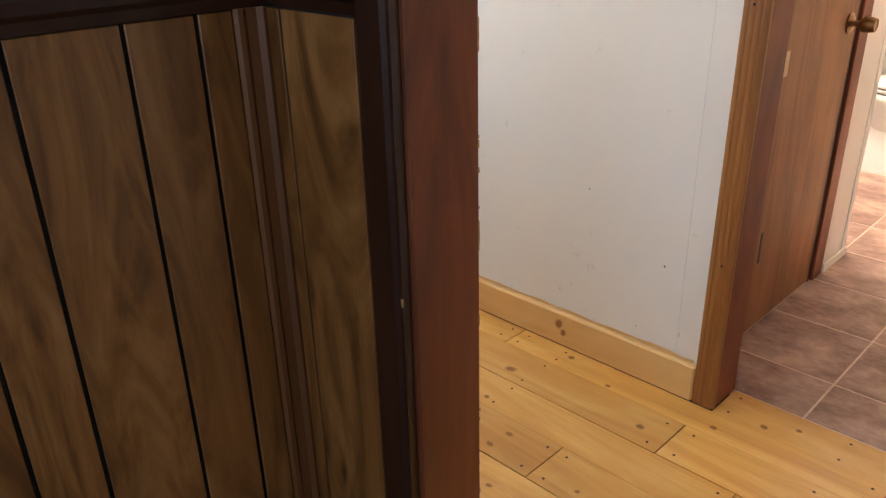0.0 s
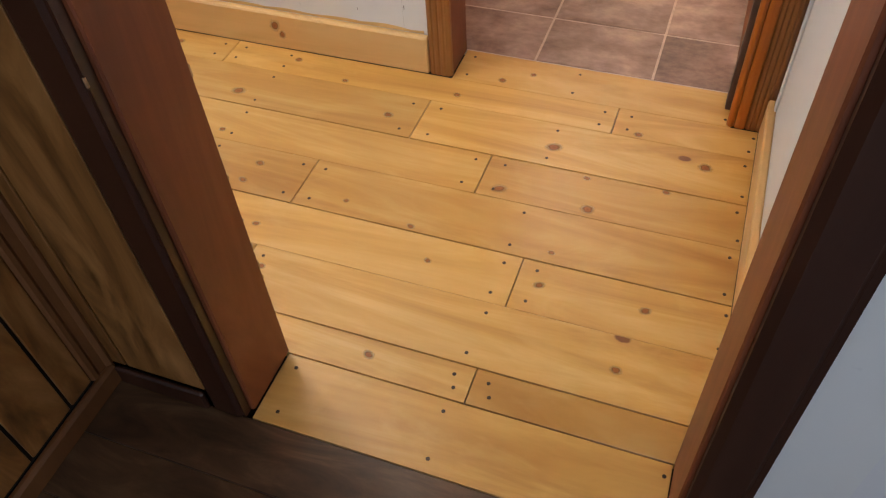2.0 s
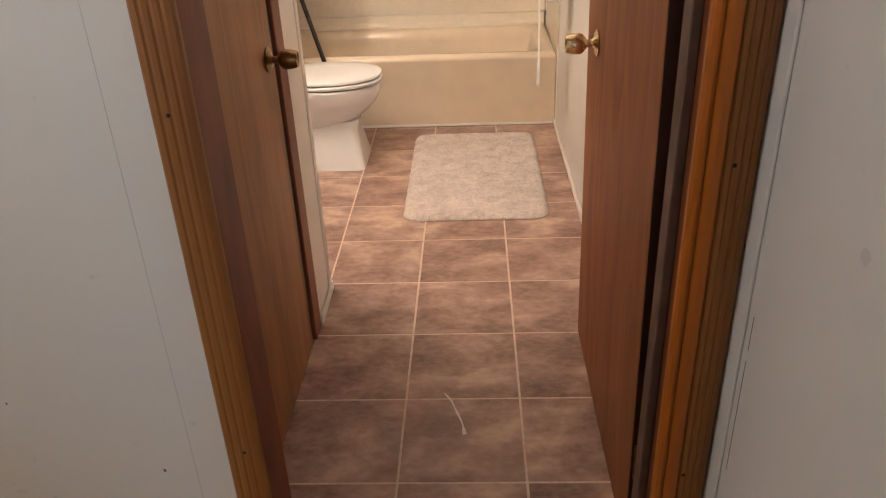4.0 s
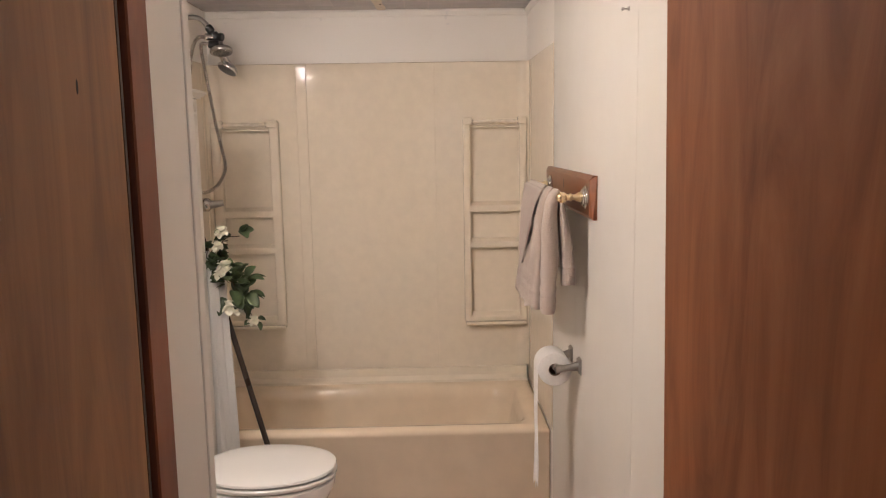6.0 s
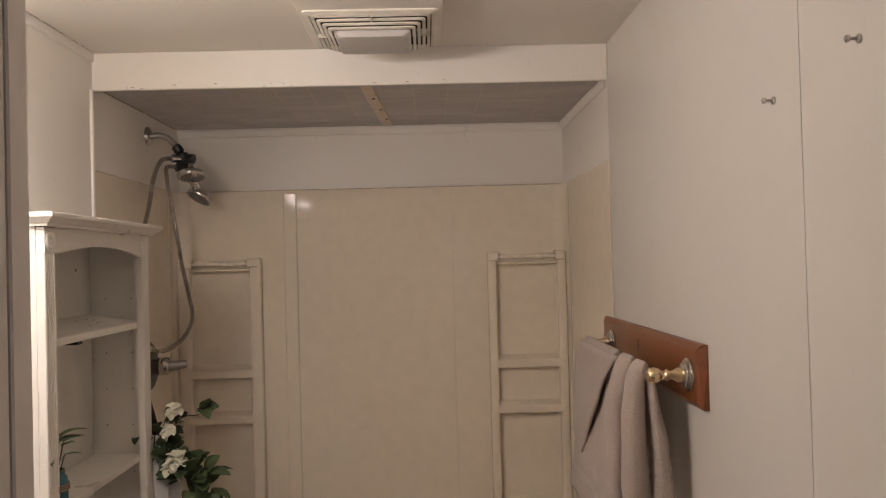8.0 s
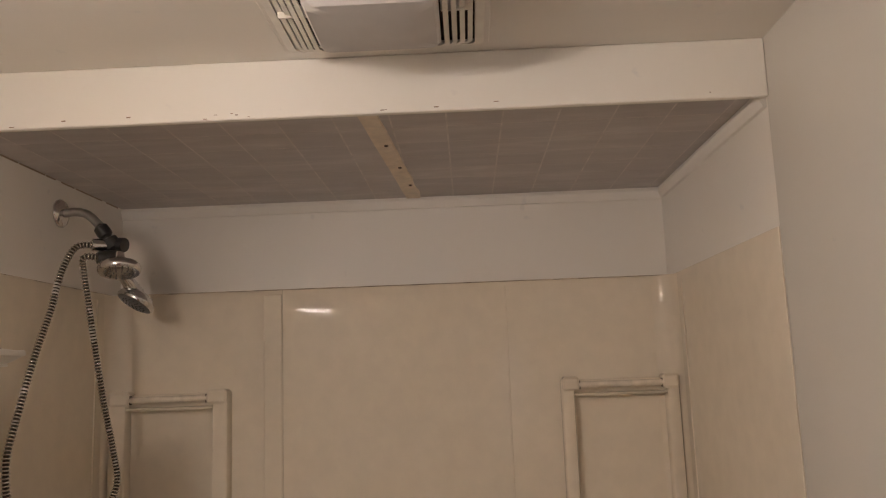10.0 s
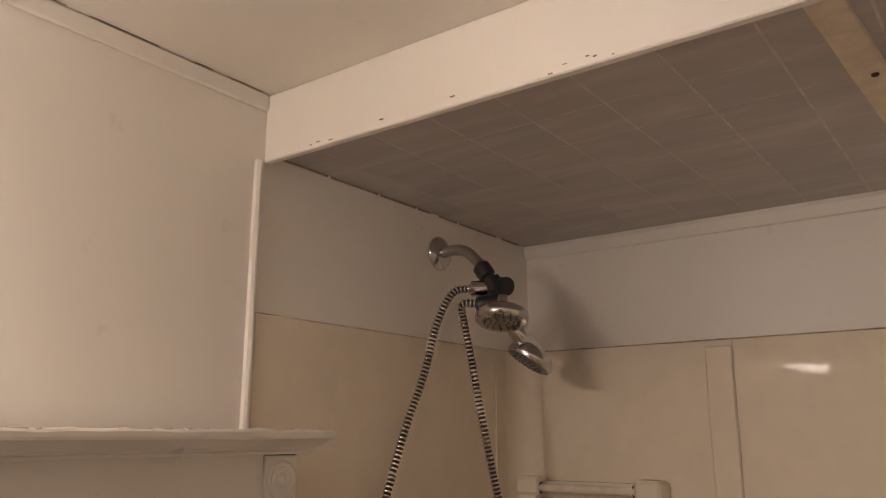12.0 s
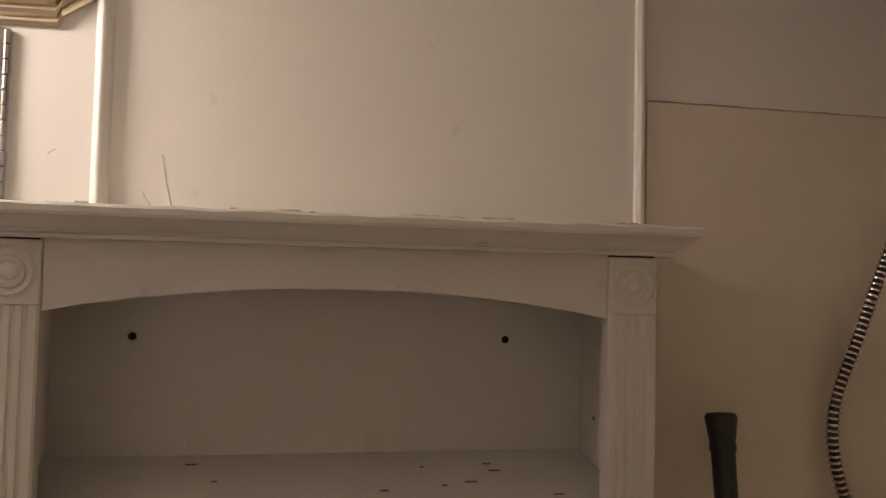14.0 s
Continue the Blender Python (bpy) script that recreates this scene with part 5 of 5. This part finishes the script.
def fold(name, rows, y_of, seed, power=0.62, ripple=0.0):
    """A hanging fold of doubled cloth: a closed soft section carried down through rows of (z, x, half depth); y_of gives its middle and half width at a height."""
    bm = bmesh.new()
    zs = [r[0] for r in rows]
    fine, loops, k = [], [], 44
    for j in range(64):
        z = zs[0] + (zs[-1] - zs[0]) * j / 63
        x, d_ = (float(np.interp(z, zs[::-1], [r[c] for r in rows[::-1]])) for c in (1, 2))
        fine.append((z, x, d_))
    low = zs[-1]
    for z, x, d_ in fine:
        cy, hy = y_of(z)
        band = 0.0022 if 0.052 < z - low < 0.062 or 0.084 < z - low < 0.108 or z - low < 0.007 else 0.0
        lp = []
        for i in range(k):
            a = 2 * math.pi * i / k
            c, s_ = math.cos(a), math.sin(a)
            px = math.copysign(abs(c) ** power, c) * (d_ - band)
            py = math.copysign(abs(s_) ** power, s_) * (hy - band)
            wave = ripple * math.sin(py * 46 + seed * 2 + z * 5) * min(1.0, (zs[0] - z) / 0.12)
            lp.append((x + px + wave + 0.003 * noise.noise((py * 22 + seed, z * 9, seed)), cy + py + 0.003 * noise.noise((px * 30, z * 10, seed + 5)), z + (0.006 * math.sin(py * 40 + seed) if z - low < 0.012 else 0)))
        loops.append(lp)
    loft(bm, loops)
    return part(name, bm, TOWEL, tw, smooth=True)


def over(z_low, x_low, d_low, lean=0.0):
    """Rows of a fold that begins over the bar and falls on its room side."""
    return [(BZ + 0.020, BX, 0.004), (BZ + 0.017, BX - 0.001, 0.010), (BZ + 0.009, BX - 0.004, 0.017), (BZ - 0.02, BX - 0.014, 0.020), (BZ - 0.09, x_low + 0.006, d_low), (z_low, x_low - lean, d_low)]


fold("near_fold", over(1.004, 0.797, 0.025), lambda z: (1.862, 0.034), 1.0, 0.85)
fold("second_fold", over(1.000, 0.785, 0.023, 0.014), lambda z: (1.975 - 0.03 * max(0, BZ - z), 0.040 + 0.03 * max(0, BZ - z)), 2.0, 0.85)
fold("wide_fold", over(0.978, 0.797, 0.009, 0.032), lambda z: (2.235, 0.182), 3.0, 0.5, 0.004)
fold("back_fold", [(BZ + 0.006, BX + 0.010, 0.005), (BZ - 0.04, BX + 0.016, 0.010), (BZ - 0.15, BX + 0.030, 0.017), (1.092, BX + 0.038, 0.022)], lambda z: (1.858, 0.036), 4.0, 0.7)
fold("rear_fold", [(BZ + 0.006, BX + 0.009, 0.004), (BZ - 0.05, BX + 0.014, 0.007), (1.130, BX + 0.022, 0.009)], lambda z: (2.155, 0.235), 5.0, 0.5, 0.003)
# loose corner of the towel: a flap whose free edge falls slantwise
bm = bmesh.new()
prev = None
for j in range(31):
    drop = 0.285 * j / 30
    row = []
    for i in range(15):
        near = 1.985 + drop * 0.98
        y = near + (2.412 - near) * i / 14
        lift = 0.010 * (1 - i / 14) ** 2 * min(1, drop / 0.05)
        x = (BX - 0.018 if drop < 0.004 else BX - 0.026 - 0.010 * min(1, drop / 0.10) - 0.05 * drop) - 0.6 * lift - 0.003 * noise.noise((y * 14, drop * 9, 3))
        row.append(bm.verts.new((x, y + 0.003 * noise.noise((0, drop * 30, 1)), BZ + 0.014 - drop + 0.10 * drop * i / 14)))
    if prev:
        for i in range(14):
            bm.faces.new((prev[i], prev[i + 1], row[i + 1], row[i]))
    prev = row
thicken(part("loose_corner", bm, TOWEL, tw, "free corner of the towel falling slantwise", smooth=True), 0.006)

# ---- coat hooks ----


def hook(place):
    h = thing("wall_hook", place, "small nickel wall hook", "hook", "hooks on the bathroom wall")
    x, y, z = place
    bm = bmesh.new()
    lathe(bm, [(0.006, 0.0), (0.006, 0.002), (0.003, 0.004)], pose(x, y, z, 0, -90, 0), 16)
    r = part("rose", bm, NICKEL, h, smooth=True)
    bm = bmesh.new()
    lathe(bm, [(0.0024, 0.003), (0.002, 0.012), (0.0045, 0.014), (0.005, 0.017), (0.003, 0.019)], pose(x, y, z, 0, -90, 0), 14)
    part("peg", bm, NICKEL, r, smooth=True)
    return h


h1 = hook((XR - 0.0005, 1.405, 1.848))
copy_thing(h1, Matrix.Translation((XR - 0.0005, 1.162, 1.876)))

# ---- exhaust fan ----
fan = thing("exhaust_fan", (0.245, 2.235, CEIL), "cream louvred ceiling fan cover with a frosted lens", "exhaust fan")
part("housing", B(((0.075, 1.93, CEIL - 0.022), (0.425, 2.405, CEIL - 0.0005)), bevel=0.002), CEIL_PAINT, fan)
FX, FY, FZ = 0.250, 2.235, CEIL - 0.0225


def square_ring(bm, h_out, h_in, za, zb, t=0.004):
    o0, o1 = rounded(FX, FY, h_out, h_out, 0.012, za, 4), rounded(FX, FY, h_out, h_out, 0.012, za - t, 4)
    i1, i0 = rounded(FX, FY, h_in, h_in, 0.010, zb - t, 4), rounded(FX, FY, h_in, h_in, 0.010, zb, 4)
    loft(bm, [o0, o1, i1, i0, o0], False, False)


bm = bmesh.new()
square_ring(bm, 0.165, 0.150, FZ, FZ - 0.005)
part("rim", bm, WHITE_PL, fan)
# near-black sheet stands in for the shade inside the cover, behind the louvres
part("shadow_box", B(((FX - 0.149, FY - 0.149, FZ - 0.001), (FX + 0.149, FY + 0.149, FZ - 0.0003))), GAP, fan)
for k in range(4):
    bm = bmesh.new()
    h = 0.1465 - k * 0.0125
    square_ring(bm, h, h - 0.0080, FZ - 0.006 - k * 0.0065, FZ - 0.008 - k * 0.0065, 0.003)
    part("louvre", bm, WHITE_PL, fan)
for lo, hi in (((-0.0012, -0.146), (0.0012, -0.098)), ((-0.0012, 0.098), (0.0012, 0.146)), ((-0.146, -0.0012), (-0.098, 0.0012)), ((0.098, -0.0012), (0.146, 0.0012))):
    part("rib", B(((FX + lo[0], FY + lo[1], FZ - 0.020), (FX + hi[0], FY + hi[1], FZ - 0.0012))), WHITE_PL, fan)
bm = bmesh.new()
loft(bm, [rounded(FX, FY, 0.096, 0.086, 0.012, FZ - 0.026), rounded(FX, FY, 0.096, 0.086, 0.012, FZ - 0.034), rounded(FX, FY, 0.090, 0.080, 0.014, FZ - 0.043), rounded(FX, FY, 0.066, 0.06, 0.014, FZ - 0.046)])
part("lens", bm, LENS, fan, "grey frosted lens", smooth=True)

# ---- mirror and vanity light ----
mir = thing("wall_mirror", (XL, 1.45, 1.55), "frameless wall mirror with worn silvered edge", "mirror")
part("glass", B(((XL + 0.0005, 0.98, 1.0), (XL + 0.006, 1.772, 1.930)), bevel=0.001), MIRROR, mir)
bm = bmesh.new()
for i in range(58):
    z = 1.0 + i * 0.0160
    w = 0.003 + 0.004 * abs(noise.noise((z * 40, 2, 0)))
    box(bm, (XL + 0.0004, 1.7722, z), (XL + 0.0066 + 0.4 * w, 1.7735 + w, z + 0.0158), 0.001)
part("edge_strip", bm, CHROME, mir, "ragged silver edge strip")
light = thing("vanity_light", (XL, 1.36, 2.02), "brass vanity light bar with stepped plate and lit round bulbs", "wall lamp")


def plate_outline(o):
    pts = []
    for k in range(9):
        a = radians(-90 + 180 * k / 8)
        pts.append((1.806 + (0.085 - o) * math.cos(a), 2.032 + (0.084 - o * 0.8) * math.sin(a)))
    pts = [(1.77, 1.934 + o), (1.822, 1.935 + o), (1.826, 1.946 + o * 0.8)] + pts[1:-1] + [(1.826, 2.118 - o * 0.8), (1.822, 2.129 - o), (1.77, 2.130 - o)]
    return pts + [(2 * 1.42 - y, z) for y, z in reversed(pts)]


bm = bmesh.new()
loft(bm, [[(XL + x, y, z) for y, z in plate_outline(o)] for o, x in ((0, 0.0005), (0, 0.005), (0.003, 0.008), (0.006, 0.008), (0.008, 0.006), (0.010, 0.012), (0.014, 0.014), (0.017, 0.013), (0.019, 0.011), (0.021, 0.018), (0.026, 0.020), (0.029, 0.018), (0.031, 0.024), (0.040, 0.027))])
# brass colour lightened to carry the glare of the bulbs on the plate
part("backplate", bm, plain("brass paled by bulb glare", (0.80, 0.71, 0.56), 0.30, 1.0, 0.12, 40), light, smooth=False)
for yy in (1.04, 1.20, 1.36, 1.52):
    bm = bmesh.new()
    lathe(bm, [(0.030, 0.0), (0.030, 0.008), (0.014, 0.014), (0.010, 0.020)], pose(XL + 0.024, yy, 2.02, 0, 90, 0), 24)
    so = part("arm_rose", bm, BRASS, light, smooth=True)
    bm = bmesh.new()
    tube(bm, spline([(XL + 0.040, yy, 2.02), (XL + 0.085, yy, 2.035), (XL + 0.145, yy, 2.098), (XL + 0.18, yy, 2.122)], 6), 0.008, 12)
    lathe(bm, [(0.010, -0.004), (0.024, 0.004), (0.026, 0.030), (0.020, 0.036)], pose(XL + 0.18, yy, 2.128, 180, 0, 0), 20)
    part("arm", bm, BRASS, so, smooth=True)
    bm = bmesh.new()
    lathe(bm, [(0.014, 0.034), (0.022, 0.040), (0.042, 0.060), (0.0525, 0.090), (0.048, 0.118), (0.028, 0.138), (0.002, 0.145)], pose(XL + 0.18, yy, 2.128, 180, 0, 0), 28)
    part("bulb", bm, GLOW, so, smooth=True)

# ---- draped stand with flowers, beside the tub ----
SX, SY = -0.425, 2.472
stand = thing("flower_stand", (SX, SY, 0), "tall stand draped in white cloth beside the cabinet", "plant stand")
loops = []
for j in range(34):
    t = j / 33
    z = 0.004 + 1.128 * t
    lp = []
    for i in range(48):
        a = 2 * math.pi * i / 48
        swell = 0.082 - 0.018 * t + 0.012 * math.sin(a * 5 + 1.5 * math.sin(t * 3)) * (0.4 + 0.6 * (1 - t)) + 0.005 * math.sin(a * 11 + t * 4)
        if t > 0.93:
            swell *= max(0.15, 1 - ((t - 0.93) / 0.07) ** 2)
        y = SY + swell * math.sin(a) * 0.72
        lp.append((SX + swell * math.cos(a), min(2.538, max(2.412, y)), z))
    loops.append(lp)
bm = bmesh.new()
loft(bm, loops)
part("drape", bm, LINEN, stand, "white cloth hanging in folds", smooth=True)
bm = bmesh.new()
lathe(bm, [(0.05, 0.0), (0.05, 0.004), (0.012, 0.006), (0.012, 1.08)], pose(SX, SY, 0.0), 16)
part("post", bm, WHITE_PL, stand)

flowers = thing("flower_spray", (SX, SY, 1.07), "cream artificial roses with dark green leaves trailing from the stand", "flowers")
rf = random.Random(11)
stems, leaves, petals = bmesh.new(), bmesh.new(), []
root = Vector((SX, SY - 0.015, 1.065))
for target in ((-0.34, 2.45, 1.20), (-0.31, 2.45, 1.05), (-0.30, 2.44, 0.98), (-0.25, 2.45, 0.87), (-0.41, 2.44, 1.15), (-0.29, 2.46, 1.19), (-0.36, 2.43, 1.02)):
    tube(stems, spline([root, (root + Vector(target)) / 2 + Vector((0.01, -0.01, 0.05)), target], 6), 0.0018, 6)
spiral = [Vector((-0.345 + 0.012 * math.cos(k * 0.9), 2.45 + 0.012 * math.sin(k * 0.9), 1.19 - 0.0022 * k)) for k in range(36)]
tube(stems, spiral, 0.0013, 5)
for c, spread, k, size in (((-0.405, 2.44, 1.125), 0.035, 18, 0.045), ((-0.305, 2.44, 1.005), 0.060, 44, 0.056), ((-0.345, 2.44, 1.085), 0.03, 10, 0.04), ((-0.335, 2.45, 1.195), 0.02, 5, 0.04), ((-0.28, 2.45, 1.205), 0.015, 5, 0.045), ((-0.25, 2.45, 0.87), 0.018, 4, 0.032), ((-0.27, 2.44, 0.96), 0.035, 10, 0.045)):
    for i in range(k):
        p = Vector(c) + Vector((rf.uniform(-1, 1), rf.uniform(-0.6, 0.5), rf.uniform(-1, 1))) * spread
        aim = (p - Vector(c)) * 14 + Vector((rf.uniform(-0.2, 0.7), rf.uniform(-0.8, 0.1), rf.uniform(-0.5, 0.5)))
        leaf_at(leaves, p, aim, size * rf.uniform(0.75, 1.2), size * rf.uniform(0.75, 1.05), 0.2, rf.uniform(-1, 1))
part("stems", stems, TWIG, flowers)
thicken(part("leaves", leaves, LEAF, flowers, smooth=True))
for i, (c, s) in enumerate((((-0.345, 2.415, 1.215), 0.030), ((-0.362, 2.41, 1.160), 0.026), ((-0.335, 2.40, 1.085), 0.036), ((-0.358, 2.40, 1.055), 0.026), ((-0.325, 2.40, 0.930), 0.036), ((-0.295, 2.40, 0.918), 0.026), ((-0.248, 2.435, 0.868), 0.026))):
    bm = bmesh.new()
    blossom(bm, Vector(c), s, i)
    thicken(part("blossom", bm, PETAL, flowers, smooth=True), 0.0006)

# ---- long handle leaning beside the toilet ----
pole = thing("long_handle", (-0.13, 2.455, 0), "long dark handle with a black grip leaning beside the tub", "handle")
P0, P1 = Vector((-0.135, 2.452, 0.012)), Vector((-0.550, 2.567, 1.525))
dirp = (P1 - P0).normalized()
bm = bmesh.new()
tube(bm, [P0, P1 - dirp * 0.10], 0.011, 14)
part("shaft", bm, plain("dark brown lacquer", (0.035, 0.022, 0.016), 0.3), pole, smooth=True)
bm = bmesh.new()
lathe(bm, [(0.0125, -0.125), (0.0135, -0.04), (0.0155, -0.035), (0.0145, -0.028), (0.018, -0.004), (0.0185, 0.0), (0.017, 0.004)], Matrix.Translation(P1) @ dirp.to_track_quat("Z", "Y").to_matrix().to_4x4(), 20)
part("grip", bm, BLACK, pole, "black plastic grip", smooth=True)
bm = bmesh.new()
lathe(bm, [(0.03, -0.012), (0.032, -0.005), (0.028, 0.03), (0.014, 0.05)], Matrix.Translation(P0), 20)
part("foot", bm, BLACK, pole, smooth=True)

# ---- hall ceiling lamp ----
lamp_h = thing("ceiling_lamp", (-0.58, -0.78, CEIL), "lit milk-glass globe lamp on the hall ceiling", "ceiling lamp")
bm = bmesh.new()
lathe(bm, [(0.07, 0.0), (0.07, 0.015), (0.05, 0.03)], pose(-0.58, -0.78, CEIL - 0.0005, 180, 0, 0), 28)
part("canopy", bm, BRASS, lamp_h, smooth=True)
bm = bmesh.new()
lathe(bm, [(0.030, 0.028), (0.048, 0.045), (0.058, 0.075), (0.05, 0.10), (0.028, 0.118), (0.002, 0.122)], pose(-0.58, -0.78, CEIL - 0.0005, 180, 0, 0), 28)
part("globe", bm, MILK, lamp_h, smooth=True)

# ---- floors, piece by piece ----

dark = bpy.data.objects["subfloor_room"]
y = -1.3712
k = 0
while y > -4.2:
    w = 0.12
    xs = -0.2 - (k * 0.37 % 0.9)
    while xs < 2.4:
        a, b = max(xs, -0.2), min(xs + 0.9, 2.4)
        if b - a > 0.05:
            p = link_bm("floor_plank", B(((-(b - a) / 2 + 0.0006, -w / 2 + 0.0006, -0.0115), ((b - a) / 2 - 0.0006, w / 2 - 0.0006, 0)), bevel=0.001), DARK_FLOOR)
            p.location = ((a + b) / 2, y - w / 2, -0.001)
            p.parent = dark
        xs += 0.9
    y -= w
    k += 1

pine = bpy.data.objects["subfloor_hall"]
EDGES = [-0.180, -0.312, -0.414, -0.568, -0.703, -0.855, -0.990, -1.143, -1.223, -1.3705]
OPEN = {3, 5, 7, 8}
JOINTS = [[], [0.555, -0.526], [0.091], [0.304, -0.75], [-0.088], [0.464, -0.5], [-0.10], [0.456], []]
nails = bmesh.new()


def nail(x, y):
    lathe(nails, [(0.0040, 0.0), (0.0037, 0.0006)], pose(x + rng.uniform(-0.006, 0.006), y, 0.0), 8)


for i, (ya, yb) in enumerate(zip(EDGES, EDGES[1:])):
    xa, xb = (0.111, 0.8235) if i == 0 else (0.0985, 0.8315) if i == 8 else (-1.62, 0.8868)
    cuts = [xa] + sorted(JOINTS[i]) + [xb]
    for a, b in zip(cuts, cuts[1:]):
        w = ya - yb
        ga, gb = (0.0014 if i in OPEN else 0.0002), (0.0014 if i + 1 in OPEN else 0.0002)
        p = link_bm("floor_plank", B(((-(b - a) / 2 + 0.0013, -w / 2 + gb, -0.0175), ((b - a) / 2 - 0.0013, w / 2 - ga, 0)), bevel=0.0007), PINE)
        p.location = ((a + b) / 2, (ya + yb) / 2, 0)
        p.parent = pine
        spots = [a + 0.034, b - (0.034 if b < 0.8 else 0.014)] if b - a > 0.2 else []
        spots += [s for s in (-1.2, -0.8, -0.35, 0.43) if a + 0.14 < s < b - 0.14]
        for s in spots:
            nail(s, ya - 0.026)
            nail(s, yb + 0.026)
nl = tagged(link_bm("nail_heads", nails, NAIL), kind="stuff")
nl.parent = pine


def knot_wood():
    """A dark heart with a ring, fading out into the plank round it."""
    m, n, l, b = material("pine knot", 0.35)
    tc = n.new("ShaderNodeTexCoord")
    oi = n.new("ShaderNodeObjectInfo")
    far = n.new("ShaderNodeVectorMath")
    far.operation = "LENGTH"
    l.new(tc.outputs["Object"], far.inputs[0])
    wob = n.new("ShaderNodeMath")
    wob.operation = "MULTIPLY_ADD"
    l.new(noise_of(n, l, coords(n, l), 2.6, 3), wob.inputs[0])
    wob.inputs[1].default_value = 0.42
    l.new(far.outputs["Value"], wob.inputs[2])
    heart = ramp(n, l, wob.outputs[0], [(0.26, (0.30, 0.085, 0.018)), (0.46, (0.44, 0.155, 0.036)), (0.56, (0.26, 0.078, 0.018)), (0.66, (0.58, 0.27, 0.055))])
    l.new(heart, b.inputs["Base Color"])
    l.new(ramp(n, l, wob.outputs[0], [(0.52, (0.88, 0.88, 0.88)), (0.66, (0.42, 0.42, 0.42)), (1.0, (0, 0, 0))]), b.inputs["Alpha"])
    b.inputs["Coat Weight"].default_value = 0.2
    return m


KNOT = knot_wood()
disc = bmesh.new()
bmesh.ops.create_circle(disc, cap_ends=True, segments=20, radius=1.0)
knot_mesh = link_bm("knot", disc, KNOT)
knot_rng = random.Random(4)
KNOTS = [(-0.693, -0.361), (-0.32, -0.350), (-0.414, -0.519), (0.008, -0.5), (0.243, -0.285), (0.437, -0.501), (0.784, -0.472), (0.353, -0.673), (0.558, -0.679),
         (0.149, -0.376), (0.315, -0.241), (-0.22, -0.756), (0.728, -0.917), (0.701, -1.069), (-0.06, -1.043), (0.203, -0.842), (0.515, -0.825), (-0.157, -0.401), (0.618, -0.400), (0.535, -0.583), (0.713, -0.577),
         (-0.232, -0.819), (0.033, -0.811), (-0.374, -0.671), (0.273, -0.923), (0.513, -0.917), (0.248, -1.179), (-0.132, -0.936)]
for i, (x, y) in enumerate(KNOTS):
    ob = knot_mesh if i == 0 else new("knot", knot_mesh.data)
    r = (0.018 if i < 9 else 0.012) * knot_rng.uniform(0.75, 1.2)
    ob.scale, ob.rotation_euler = (r * knot_rng.uniform(1.1, 1.5), r, 1), (0, 0, knot_rng.uniform(-0.4, 0.4))
    ob.location = (x, y, 0.0004)
    ob.parent = pine
for x, z, r in ((-0.398, 0.072, 0.028), (-0.380, 0.046, 0.020), (-1.02, 0.05, 0.024)):
    ob = new("knot", knot_mesh.data)
    ob.scale, ob.rotation_euler = (r * 0.8, r, 1), (radians(90), 0.3, 0)
    ob.location = (x, HALL_N - 0.0240, z)
    ob.parent = bb

tiles = structure("subfloor_bath", B(((-0.69, -0.1798, -0.06), (1.02, 3.38, -0.0012))), GROUT, "tan grout under square vinyl tiles")
shared = {}
ix0, iy0 = 0.301, 0.344
for i in range(-3, 3):
    for j in range(-2, 8):
        a, b = max(XL, ix0 + i * 0.3115), min(XR, ix0 + (i + 1) * 0.3115)
        c, d_ = max(-0.179, iy0 + j * 0.3115), min(2.56, iy0 + (j + 1) * 0.3115)
        if b - a < 0.02 or d_ - c < 0.02:
            continue
        key = (round(b - a, 3), round(d_ - c, 3))
        if key not in shared:
            ob = link_bm("floor_tile", B(((-(b - a) / 2 + 0.0032, -(d_ - c) / 2 + 0.0032, -0.001), ((b - a) / 2 - 0.0032, (d_ - c) / 2 - 0.0032, 0)), bevel=0.0008), TILE)
            shared[key] = ob.data
        else:
            ob = new("floor_tile", shared[key])
        ob.location = ((a + b) / 2, (c + d_) / 2, 0.0)
        ob.parent = tiles

# pale scuff on one tile
bm = bmesh.new()
pts = [Vector(p) for p in ((0.405, 0.368, 0.0006), (0.425, 0.335, 0.0006), (0.440, 0.290, 0.0006), (0.455, 0.245, 0.0006), (0.462, 0.20, 0.0006))]
prev = None
for i, p in enumerate(spline(pts, 6)):
    w = 0.0048 * (0.35 + abs(noise.noise((i * 0.9, 3, 0)))) * (2.2 if i > 20 else 1)
    pair = (bm.verts.new(p + Vector((w, 0.3 * w, 0))), bm.verts.new(p - Vector((w, 0.3 * w, 0))))
    if prev:
        bm.faces.new((prev[0], pair[0], pair[1], prev[1]))
    prev = pair
sc = link_bm("scuff", bm, plain("pale scuff", (0.78, 0.74, 0.70), 0.7))
sc.parent = tiles
